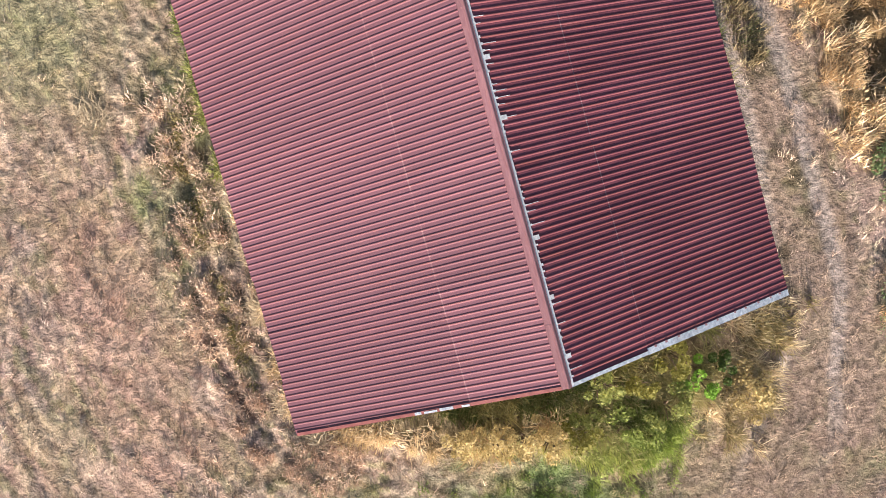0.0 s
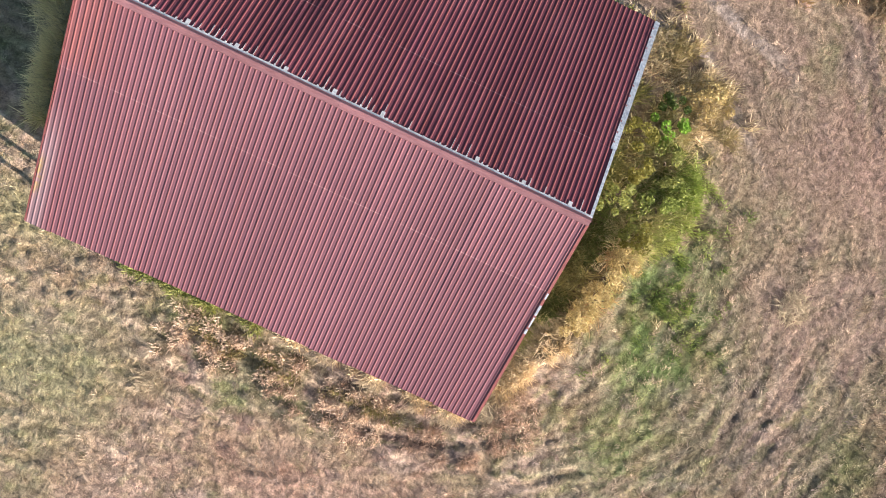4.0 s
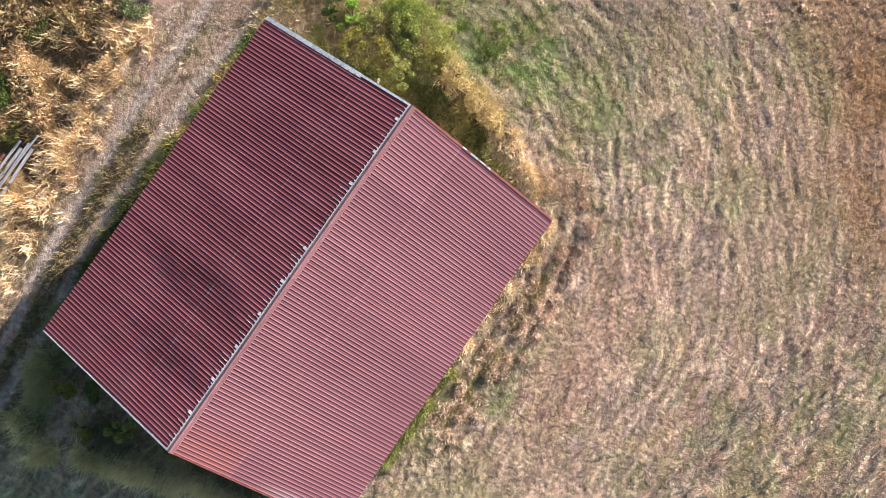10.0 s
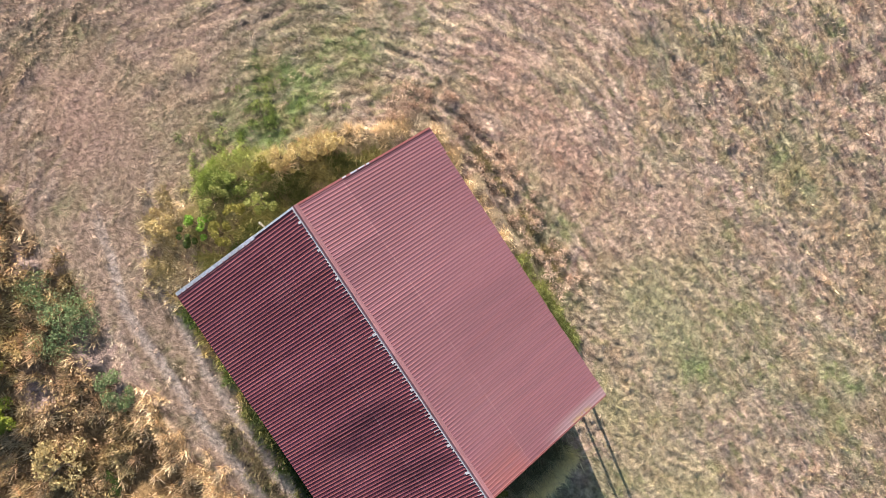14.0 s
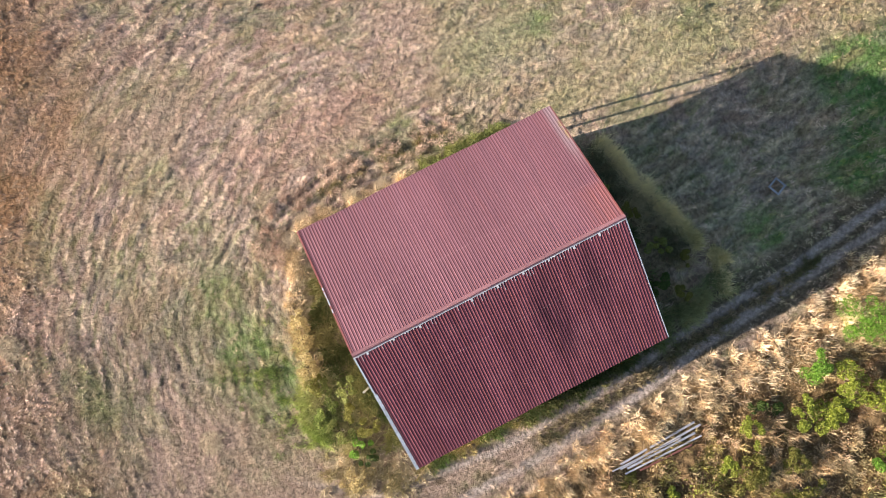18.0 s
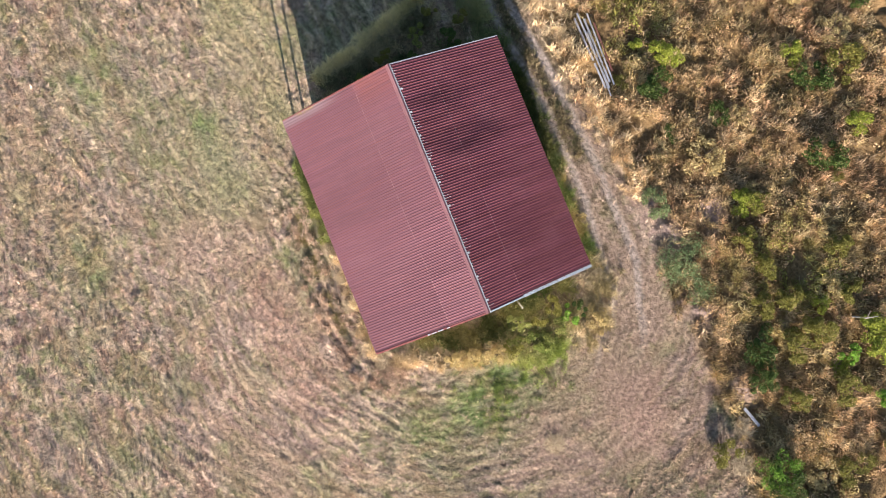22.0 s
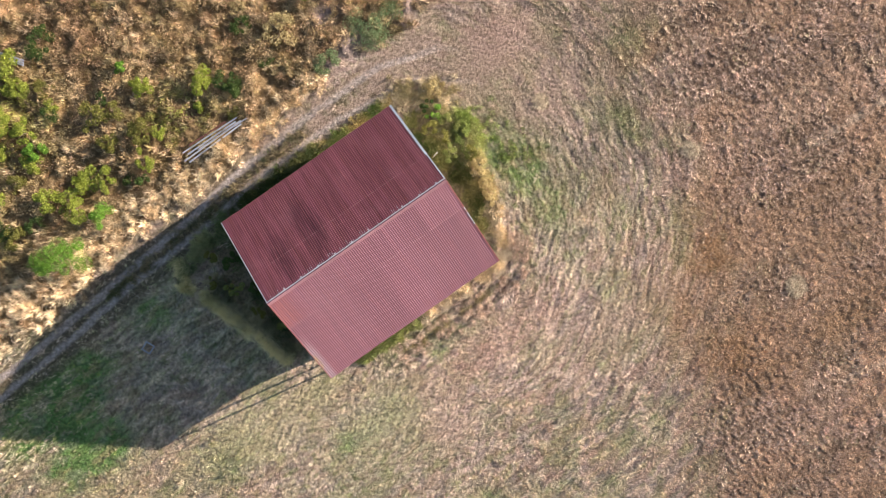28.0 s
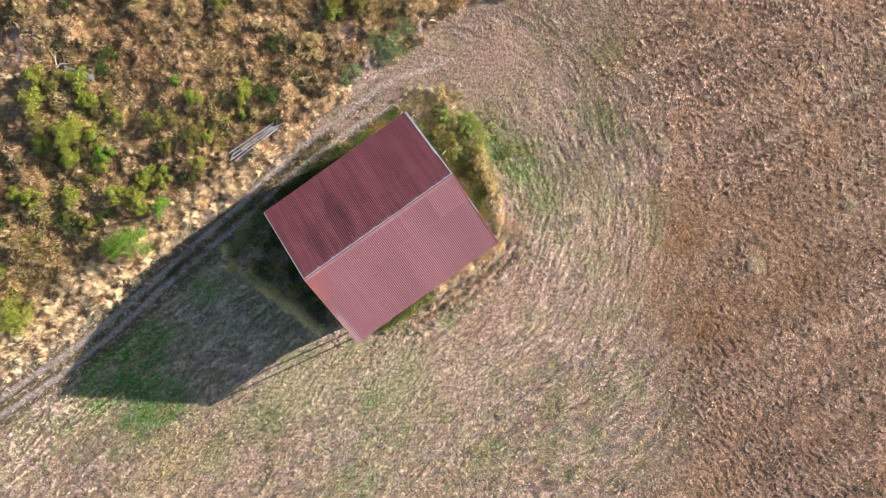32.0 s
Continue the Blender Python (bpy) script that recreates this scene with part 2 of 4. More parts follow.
    col = mixed(n, links, 0.5, col, mixed(n, links, info.outputs["Random"], (0.86, 0.86, 0.86), (1.12, 1.12, 1.12)), "MULTIPLY")
    links.new(col, p.inputs["Base Color"])
    links.new(band(n, links, streak, 0.2, 0.8, 0.45, 0.7), p.inputs["Roughness"])
    bumped(n, links, p, noise_node(n, links, pos, 6.0, 4), 0.15, 0.01)
    return m


def make_plain(name, low, high, rough, metal=0.0, scale=8.0, stretch=(1, 1, 1), bump=0.2):
    m, n, links, p = material(name, rough, metal, 0.4)
    tc = n.new("ShaderNodeTexCoord")
    v = noise_node(n, links, tc.outputs["Object"], scale, 6, stretch, 0.65)
    info = n.new("ShaderNodeObjectInfo")
    col = mixed(n, links, band(n, links, v, 0.3, 0.7), low, high)
    col = mixed(n, links, 0.6, col, mixed(n, links, info.outputs["Random"], (0.75, 0.75, 0.75), (1.2, 1.2, 1.2)), "MULTIPLY")
    links.new(col, p.inputs["Base Color"])
    bumped(n, links, p, v, bump, 0.01)
    return m


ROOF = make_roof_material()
GROUND = make_ground_material()
ZINC = make_plain("galvanised_flashing", (0.36, 0.42, 0.52), (0.74, 0.79, 0.86), 0.5, 0.15, 7.0, (2, 2, 2))
CHALK = make_plain("chalky_white_deposit", (0.52, 0.55, 0.60), (0.84, 0.85, 0.88), 0.8, 0.0, 14.0)
CAPRED = make_plain("faded_red_ridge_metal", (0.29, 0.14, 0.16), (0.38, 0.20, 0.225), 0.5, 0.0, 5.0, (0.6, 3, 3))
RIMRED = make_plain("bare_red_verge_edge", (0.25, 0.08, 0.08), (0.36, 0.13, 0.125), 0.55, 0.0, 5.0)
TIMBER = make_plain("silvered_timber", (0.20, 0.21, 0.25), (0.54, 0.56, 0.64), 0.85, 0.0, 6.0, (0.4, 9, 9), 0.5)
REDWOOD = make_plain("red_stained_timber", (0.16, 0.06, 0.05), (0.30, 0.13, 0.11), 0.85, 0.0, 6.0, (0.4, 9, 9), 0.5)
RENDER = make_plain("old_wall_render", (0.28, 0.25, 0.21), (0.42, 0.39, 0.34), 0.9, 0.0, 2.5)
WHITE = make_plain("white_paint", (0.68, 0.66, 0.62), (0.85, 0.84, 0.82), 0.6, 0.0, 12.0)
BARK = make_plain("bark", (0.09, 0.065, 0.045), (0.22, 0.17, 0.12), 0.95, 0.0, 9.0, (3, 3, 1), 0.7)
BLEACHED = make_plain("bleached_dead_wood", (0.34, 0.29, 0.25), (0.60, 0.55, 0.50), 0.9, 0.0, 8.0, (2, 2, 1), 0.5)

# ---- the lie of the land ----
HALF_L, HALF_W, EAVE, RIDGE = 6.0, 5.55, 3.12, 5.41


def barn_gap(x, y):
    """Distance outside the barn's footprint."""
    dx, dy = np.maximum(np.abs(x) - 5.7, 0), np.maximum(np.abs(y) - 5.0, 0)
    return np.hypot(dx, dy)


def rut_lines(x):
    """The two wheel ruts of the track, north and south."""
    north = np.interp(x, [-60, -31, -23, -15, -9, -3.5, 2, 7, 11, 15], [5.0, 6.2, 6.0, 6.7, 7.35, 8.15, 8.5, 8.5, 7.2, 4.0])
    south = np.interp(x, [-60, -32, -24, -18, -13.7, -7.3, -2, 3, 8.5, 13], [3.8, 5.1, 5.0, 5.6, 6.1, 6.6, 7.2, 7.2, 6.6, 3.0])
    return north, south


def zones(x, y):
    """Shares of the kinds of ground cover at a place."""
    wob = (fbm(x * 0.35, y * 0.35, 3) - 0.5) * 3.0
    edge = np.interp(x, [-60, -30, -17, -12, -9, -3, 3, 8, 15, 30, 60], [6.2, 7.2, 7.4, 7.8, 8.3, 9.0, 9.5, 9.7, 9.8, 9.0, 8.0])
    scrub = ramp(y + wob * 0.6, edge - 0.5, edge + 0.8)
    north, south = rut_lines(x)
    fade = ramp(x, 12.5, 8.5)
    j = (fbm(x * 1.3, y * 1.3, 3) - 0.5) * 0.4
    rut = np.maximum(ramp(np.abs(y - north + j * 0.6), 0.34, 0.1), ramp(np.abs(y - south + j * 0.6), 0.32, 0.08)) * fade
    lane = ramp(np.abs(y - (north + south) / 2 + wob * 0.25), 1.7, 0.8) * fade
    sunny = ramp(x, -5, -1) * fade
    rut = rut * (1 - 0.25 * sunny)
    bare = np.maximum(ramp(np.hypot((x - 8.5) / 3.6, (y - 8.2) / 1.4) + wob * 0.12, 1.1, 0.5), blob(x, y, 11.5, 5.5, 2.0, 2.2) * 0.8)
    bare = np.maximum(bare, lane * sunny * ramp(fbm(x * 1.1, y * 1.1, 3), 0.3, 0.5))
    xb = np.interp(y, [-60, -28, -21.7, -15.5, -10, -6, -3.2, 0.5, 20], [-20, 4.0, 8.4, 14.2, 16.8, 18.4, 20.0, 22.0, 30])
    brown = ramp(x + wob * 1.6 + (fbm(x * 1.1 + 4, y * 1.1, 3) - 0.5) * 4.0 + (fbm(x * 0.13 + 8, y * 0.13, 2) - 0.5) * 7.0, xb - 4.0, xb + 6.0) * (1 - scrub)
    return scrub, rut, lane, bare, brown


# green patches; the (-11.5, 0.8) one paints the barn's shade as dark green
GREENS_AND_SHADE = ((-22.0, 2.6, 3.4, 2.0, 3.0), (-19.6, 3.2, 2.6, 1.5, 2.0), (-21.8, -0.9, 2.8, 1.7, 2.4), (-13.4, 3.9, 1.8, 1.2, 1.3), (-1.6, -6.5, 2.2, 0.7, 0.8), (14.6, -8.1, 1.0, 1.8, 0.5), (-3.6, -18, 2.2, 1.3, 0.9), (-12.5, -14.4, 2.4, 2.0, 0.8),
          (-14.7, -6.4, 3.0, 1.4, 0.9), (-7.7, -9.8, 2.2, 1.2, 0.9), (-4.4, -12.3, 1.8, 1.2, 0.8), (10.9, -0.8, 2.2, 3.4, 1.4), (9.4, 2.6, 1.0, 1.6, 0.8), (11.0, -4.8, 1.8, 2.4, 0.9),
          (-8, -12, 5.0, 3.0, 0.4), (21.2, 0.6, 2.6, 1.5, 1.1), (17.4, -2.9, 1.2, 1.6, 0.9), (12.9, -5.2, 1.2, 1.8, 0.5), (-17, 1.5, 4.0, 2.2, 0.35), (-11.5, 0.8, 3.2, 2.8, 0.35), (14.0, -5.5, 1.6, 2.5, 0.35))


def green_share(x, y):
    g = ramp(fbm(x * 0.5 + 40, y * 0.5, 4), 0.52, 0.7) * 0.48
    for cx, cy, rx, ry, s in GREENS_AND_SHADE:
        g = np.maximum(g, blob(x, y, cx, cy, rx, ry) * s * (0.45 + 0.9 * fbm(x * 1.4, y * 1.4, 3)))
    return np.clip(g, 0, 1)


def swath(x, y):
    """The way the mower went: along the barn and round its east end."""
    cx = np.minimum(x, 3.0)
    dx, dy = x - cx, y - 0.5
    return np.arctan2(dx, -dy) + (fbm(x * 0.25, y * 0.25, 2) - 0.5) * 0.5


def swath_distance(x, y):
    return np.hypot(x - np.minimum(x, 3.0), y - 0.5)


def rows(x, y):
    """Swaths left by the mower: long ridges along its way, 0 to 1."""
    d = swath_distance(x, y) + (fbm(x * 0.3, y * 0.3, 2) - 0.5) * 1.6
    along = np.where(x < 3, x, 3 + np.arctan2(x - 3, -(y - 0.5)) * 9.0)
    long = vnoise(d * 2.9, along * 0.3)
    short = vnoise(d * 4.6 + 31, along * 0.7)
    return long * 0.5 + short * 0.5


def fine_rows(x, y):
    """Tufts of lying straw, a hand or two across and a little longer along the mower's way, 0 to 1."""
    d = swath_distance(x, y) + (fbm(x * 0.5, y * 0.5, 3) - 0.5) * 1.2
    along = np.where(x < 3, x, 3 + np.arctan2(x - 3, -(y - 0.5)) * 9.0) + (vnoise(x * 0.9 + 7, y * 0.9) - 0.5) * 1.5
    return vnoise(d * 5.6 + 5, along * 1.5) * 0.5 + vnoise(d * 10.5, along * 3.4 + 3) * 0.35 + vnoise(d * 2.4 + 60, along * 0.8) * 0.15


def comb(x, y):
    """Rows that the machine left, about 0.6 m apart, stronger in some places: 0 to 1."""
    d = swath_distance(x, y) + (fbm(x * 0.3, y * 0.3, 2) - 0.5) * 1.6
    along = np.where(x < 3, x, 3 + np.arctan2(x - 3, -(y - 0.5)) * 9.0)
    d = d + (vnoise(along * 0.7, d * 0.6 + 8) - 0.5) * 0.5
    strong = ramp(fbm(x * 0.22 + 30, y * 0.22, 2), 0.25, 0.5) * (0.2 + 1.2 * vnoise(along * 0.8, d * 1.7))
    return 0.5 + 0.5 * np.sin(2 * np.pi * d / 0.52) * np.minimum(strong, 1)


def drill(x, y):
    """Seed lines of the brown field, nearly along its length."""
    across = y + 0.17 * x
    return vnoise(across * 5.5, x * 0.5) * 0.4 + vnoise(across * 1.5 + 4, x * 0.12) * 0.35 + vnoise(across * 0.45 + 20, x * 0.07) * 0.25


def crumbs(x, y):
    """Lumps of the brown field, about a hand's length across, 0 to 1."""
    u, v = x * 0.85 + y * 0.5, y * 0.85 - x * 0.5
    return vnoise(u * 5.4, v * 3.4) * 0.55 + vnoise(u * 10.3 + 9, v * 7.7) * 0.45


def clods(x, y):
    d = swath_distance(x, y)
    along = np.where(x < 3, x, 3 + np.arctan2(x - 3, -(y - 0.5)) * 9.0)
    return vnoise(d * 4.6 + 11, along * 2.7) * 0.55 + vnoise(d * 9.0, along * 6.1 + 7) * 0.45


def furrow(x, y):
    """Dark furrows between the first swaths south of the barn."""
    d = swath_distance(x, y) + (fbm(x * 0.8, y * 0.8, 2) - 0.5) * 0.4
    line = np.maximum(ramp(np.abs(d - 7.05), 0.17, 0.04), np.maximum(ramp(np.abs(d - 7.65), 0.16, 0.04) * 0.85, ramp(np.abs(d - 8.25), 0.15, 0.04) * 0.6))
    return line * ramp(x, -3, -1) * ramp(y, 1, -1) * ramp(x, 8.2, 6.5) * ramp(fbm(x * 1.3 + 5, y * 1.3, 2), 0.3, 0.45)


def beyond(x, y):
    """Metres outside the stretch of land that is modelled finely."""
    return np.maximum(np.maximum(np.maximum(-36 - x, x - 42), np.maximum(-40 - y, y - 32)), 0)


def height(x, y):
    scrub, rut, lane, bare, brown = zones(x, y)
    field = (1 - scrub) * (1 - lane * 0.6) * (1 - bare * 0.6)
    near = 1 + 0.8 * ramp(barn_gap(x, y), 4.2, 2.2) * ramp(y, -3, -5)
    field = field * (1 - 0.7 * ramp(y, -1.5, 3) * ramp(x, 6, 9))
    h = (rows(x, y) - 0.5) * 0.045 * field * (1 - brown * 0.8)
    h = h + (comb(x, y) - 0.5) * (0.026 - 0.014 * ramp(x, 6, 10)) * field * (1 - brown * 0.7)
    h = h + (clods(x, y) - 0.5) * 0.068 * field * near * (1 - brown)
    h = h + ((crumbs(x, y) - 0.5) * 0.125 + (drill(x, y) - 0.5) * 0.06) * brown * (1 - scrub)
    lumps = vnoise(x * 0.8 + 3, y * 0.8) * 0.5 + vnoise(x * 1.7, y * 1.7 + 5) * 0.33 + vnoise(x * 3.6 + 8, y * 3.6) * 0.17
    h = h + (lumps - 0.42) * 0.8 * scrub
    h = h - rut * 0.07 - furrow(x, y) * 0.07 * (1 - lane)
    far = ramp(beyond(x, y), 1.5, 0.0)
    return h * far * ramp(barn_gap(x, y), 0.0, 0.5)


STRAW, TAN, MAUVE = np.array((0.88, 0.74, 0.58)), np.array((0.73, 0.58, 0.485)), np.array((0.57, 0.425, 0.38))
SAGE, GREEN, LIME = np.array((0.55, 0.53, 0.33)), np.array((0.20, 0.28, 0.075)), np.array((0.34, 0.43, 0.10))
RUSSET, OCHRE, UMBER = np.array((0.60, 0.44, 0.35)), np.array((0.66, 0.52, 0.345)), np.array((0.17, 0.115, 0.065))
DUST = np.array((0.40, 0.365, 0.35))


def blend(a, b, w):
    return a * (1 - w[..., None]) + b * w[..., None]


def old_lines(x, y):
    """Pale worn lines across the brown field."""
    wob = (fbm(x * 0.4, y * 0.4, 2) - 0.5) * 0.8
    a = ramp(np.abs(y + 10.7 + 0.13 * (x - 24.3) + wob), 0.45, 0.1) * ramp(x, 25, 29)
    b = ramp(np.abs(y + 23.4 + 0.28 * (x - 15.5) + wob), 0.35, 0.1) * ramp(x, 15, 17) * 0.6
    c = ramp(np.abs(y + 17.3 - 0.3 * (x - 29.5) + wob), 0.3, 0.1) * ramp(np.abs(x - 30.5), 2, 1) * 0.7
    return np.maximum(a, np.maximum(b, c)) * ramp(fbm(x * 0.9, y * 0.9, 3), 0.3, 0.55)


def open_soil(x, y):
    """Bare lilac-grey patches in the scrub."""
    spots = ((-13.8, 26.0, 2.0), (-9.2, 16.2, 1.1), (-17.5, 23.0, 1.5), (6.0, 13.0, 1.0), (6.2, 10.6, 1.2), (4.6, 10.2, 0.9), (10.6, 10.7, 1.0), (15.2, 11.2, 0.9), (23.9, 9.7, 0.9))
    return np.clip(sum(blob(x, y, a, b, r, r * 0.7) for a, b, r in spots) * (0.3 + 1.1 * fbm(x * 1.2, y * 1.2, 3)), 0, 0.9)


def soil_tint(x, y):
    scrub, rut, lane, bare, brown = zones(x, y)
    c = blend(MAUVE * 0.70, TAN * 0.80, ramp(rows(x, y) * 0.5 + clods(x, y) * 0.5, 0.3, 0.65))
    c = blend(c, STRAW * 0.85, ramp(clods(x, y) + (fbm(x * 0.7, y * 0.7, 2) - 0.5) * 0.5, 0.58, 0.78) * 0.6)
    c = speckle(c, x, y, 0.8)
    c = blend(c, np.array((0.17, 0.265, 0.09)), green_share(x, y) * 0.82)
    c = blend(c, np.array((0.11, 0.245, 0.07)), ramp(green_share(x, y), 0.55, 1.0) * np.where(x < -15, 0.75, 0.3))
    warm, cold, olive = patchwork(x, y)
    c = blend(blend(blend(c, np.array((0.38, 0.27, 0.185)), warm * 0.4), np.array((0.28, 0.245, 0.235)), cold * 0.3), np.array((0.31, 0.32, 0.15)), olive * 0.25)
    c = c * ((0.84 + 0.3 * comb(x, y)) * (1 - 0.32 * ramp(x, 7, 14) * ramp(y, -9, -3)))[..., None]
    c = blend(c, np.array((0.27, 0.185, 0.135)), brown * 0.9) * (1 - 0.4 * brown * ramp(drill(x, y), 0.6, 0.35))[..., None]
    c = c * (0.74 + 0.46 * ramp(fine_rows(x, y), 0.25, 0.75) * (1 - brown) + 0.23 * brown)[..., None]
    c = blend(c, np.array((0.38, 0.25, 0.165)), brown * 0.5 * ramp(fbm(x * 0.3 + 2, y * 0.3, 3), 0.52, 0.68))
    c = blend(c, np.array((0.62, 0.53, 0.42)), old_lines(x, y) * brown * 0.4)
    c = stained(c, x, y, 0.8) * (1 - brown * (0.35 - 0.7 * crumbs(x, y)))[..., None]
    c = blend(c, np.array((0.21, 0.15, 0.08)), scrub)
    c = blend(c, np.array((0.36, 0.29, 0.28)), open_soil(x, y))
    c = blend(c, np.array((0.30, 0.235, 0.195)), np.clip(bare, 0, 1) * 0.85 * (1 - scrub))
    c = blend(c, np.array((0.11, 0.095, 0.065)), np.maximum(lane * 0.85 * (1 - scrub * 0.5) * (1 - bare), furrow(x, y) * 0.5))
    c = blend(c, DUST, rut * 0.9)
    # shade at the foot of both gables, painted into the soil tint
    gable_shade = np.maximum(ramp(np.hypot((x - 6.9) / 2.0, y / 4.8) + (fbm(x, y, 3) - 0.5) * 0.6, 1.05, 0.75), ramp(np.hypot((x + 7.2) / 1.7, (y - 1.5) / 4.4) + (fbm(x, y, 3) - 0.5) * 0.6, 1.05, 0.75))
    c = blend(c, np.array((0.19, 0.16, 0.095)), gable_shade * 0.75)
    plain = blend(np.broadcast_to(np.array((0.36, 0.285, 0.21)), c.shape), np.array((0.25, 0.20, 0.11)), ramp(y, 5, 14))
    return blend(c, plain, ramp(beyond(x, y), 0.0, 1.5))


# broad stains of colour on the field: place, size, hue, strength
STAINS = ((17.5, -13.4, 2.2, 2.6, (0.34, 0.205, 0.11), 0.75), (15.2, -19.1, 2.4, 2.4, (0.34, 0.21, 0.12), 0.65), (20.1, -10.0, 1.8, 1.4, (0.36, 0.23, 0.14), 0.5),
          (24.0, 2.4, 3.0, 1.6, (0.34, 0.25, 0.19), 0.6), (25.5, -17.0, 4.5, 2.0, (0.36, 0.24, 0.15), 0.5), (30.0, -8.0, 4.0, 1.6, (0.37, 0.26, 0.18), 0.45),
          (-22.8, -5.0, 3.4, 2.2, (0.56, 0.48, 0.25), 0.4), (-14.2, -5.4, 4.0, 1.8, (0.50, 0.48, 0.28), 0.5), (-8.6, -6.2, 3.4, 1.8, (0.50, 0.46, 0.29), 0.5),
          (-5.6, -9.8, 2.6, 1.6, (0.46, 0.47, 0.29), 0.55), (3.5, -10.0, 5.0, 1.2, (0.56, 0.38, 0.31), 0.6), (-2.2, -12.6, 3.2, 1.6, (0.58, 0.43, 0.36), 0.5),
          (14.4, 5.2, 3.2, 2.0, (0.52, 0.37, 0.32), 0.65), (-19.1, -8.4, 2.6, 1.4, (0.62, 0.47, 0.37), 0.5), (9.5, -13.5, 4.0, 2.0, (0.52, 0.385, 0.32), 0.5),
          (-20.0, -13.0, 3.0, 2.0, (0.52, 0.38, 0.22), 0.55), (-9.0, -19.0, 4.0, 2.0, (0.54, 0.43, 0.30), 0.4), (14.5, 0.8, 3.0, 2.0, (0.48, 0.36, 0.31), 0.5),
          (14.0, -15.5, 2.0, 4.0, (0.33, 0.205, 0.115), 0.5), (22.5, -21.5, 5.5, 1.4, (0.34, 0.22, 0.13), 0.5), (27.0, -14.0, 5.5, 1.1, (0.35, 0.23, 0.14), 0.45))


def stained(c, x, y, share=1.0):
    """The field's broad colour changes, with ragged edges."""
    rag = 0.35 + 1.2 * fbm(x * 0.9 + 7, y * 0.9, 4)
    for cx, cy, rx, ry, hue, s in STAINS:
        c = blend(c, np.array(hue) * share, np.clip(blob(x, y, cx, cy, rx, ry) * rag * s * 1.35, 0, 0.95))
    return c


def speckle(c, x, y, share=1.0):
    """Tuft by tuft the field changes between straw, mauve thatch, brown and grey-green."""
    d = swath_distance(x, y) + (fbm(x * 0.5, y * 0.5, 3) - 0.5) * 1.2
    along = np.where(x < 3, x, 3 + np.arctan2(x - 3, -(y - 0.5)) * 9.0)
    for k, (hue, lo, hi, w) in enumerate((((0.34, 0.24, 0.20), 0.48, 0.62, 0.8), ((0.31, 0.335, 0.17), 0.53, 0.66, 0.65), ((0.80, 0.645, 0.50), 0.52, 0.66, 0.75), ((0.36, 0.30, 0.275), 0.54, 0.66, 0.65))):
        v = vnoise(d * 4.4 + 13.0 * k, along * 2.1 + 5.0 * k) * 0.62 + vnoise(d * 8.3 + 29.0 * k, along * 4.6) * 0.38
        c = blend(c, np.array(hue) * share, ramp(v, lo, hi) * w)
    return c


def patchwork(x, y):
    """Small changes of hue from tuft to tuft, along the mower's way: warm, cold and olive shares."""
    d = swath_distance(x, y) + (fbm(x * 0.3, y * 0.3, 2) - 0.5) * 1.2
    along = np.where(x < 3, x, 3 + np.arctan2(x - 3, -(y - 0.5)) * 9.0)
    return (ramp(fbm(d * 1.5 + 3, along * 0.8, 3), 0.5, 0.68), ramp(fbm(d * 1.7 + 50, along * 0.9, 3), 0.54, 0.7),
            ramp(fbm(d * 1.3 + 90, along * 0.7, 3), 0.52, 0.7))


def set_tint(me, colours):
    at = me.attributes.new("tint", "FLOAT_COLOR", "POINT")
    rgba = np.ones((len(colours), 4), np.float32)
    rgba[:, :3] = colours
    at.data.foreach_set("color", rgba.ravel())


def make_ground():
    def steps(lo, a, b, hi):
        """Lines of the sheet: closest from a to b, close from lo to hi, then ever wider."""
        mid = np.concatenate([np.arange(lo, a - 0.07, 0.15), np.arange(a, b, 0.08), np.arange(b, hi + 1e-6, 0.15)])
        out = np.cumsum(0.6 * 1.32 ** np.arange(25))
        return np.concatenate([lo - out[::-1], mid, mid[-1] + out])
    xs, ys = steps(-36, -13, 17, 42), steps(-40, -17, 9, 32)
    gx, gy = np.meshgrid(xs, ys)
    x, y = gx.ravel(), gy.ravel()
    z = height(x, y)
    nx, ny = len(xs), len(ys)
    i = (np.arange(ny - 1)[:, None] * nx + np.arange(nx - 1)[None, :]).ravel()
    quads = np.stack([i, i + 1, i + nx + 1, i + nx], 1)
    me = bpy.data.meshes.new("ground")
    me.vertices.add(len(x))
    me.vertices.foreach_set("co", np.stack([x, y, z], 1).astype(np.float32).ravel())
    me.loops.add(quads.size)
    me.loops.foreach_set("vertex_index", quads.ravel().astype(np.int32))
    me.polygons.add(len(quads))
    me.polygons.foreach_set("loop_start", np.arange(0, quads.size, 4, dtype=np.int32))
    me.polygons.foreach_set("use_smooth", np.ones(len(quads), bool))
    me.update()
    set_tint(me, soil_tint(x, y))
    me.materials.append(GROUND)
    return tagged(new("ground", me), "mown dry field with a dirt track and rough scrub", "ground", kind="structure")


make_ground()


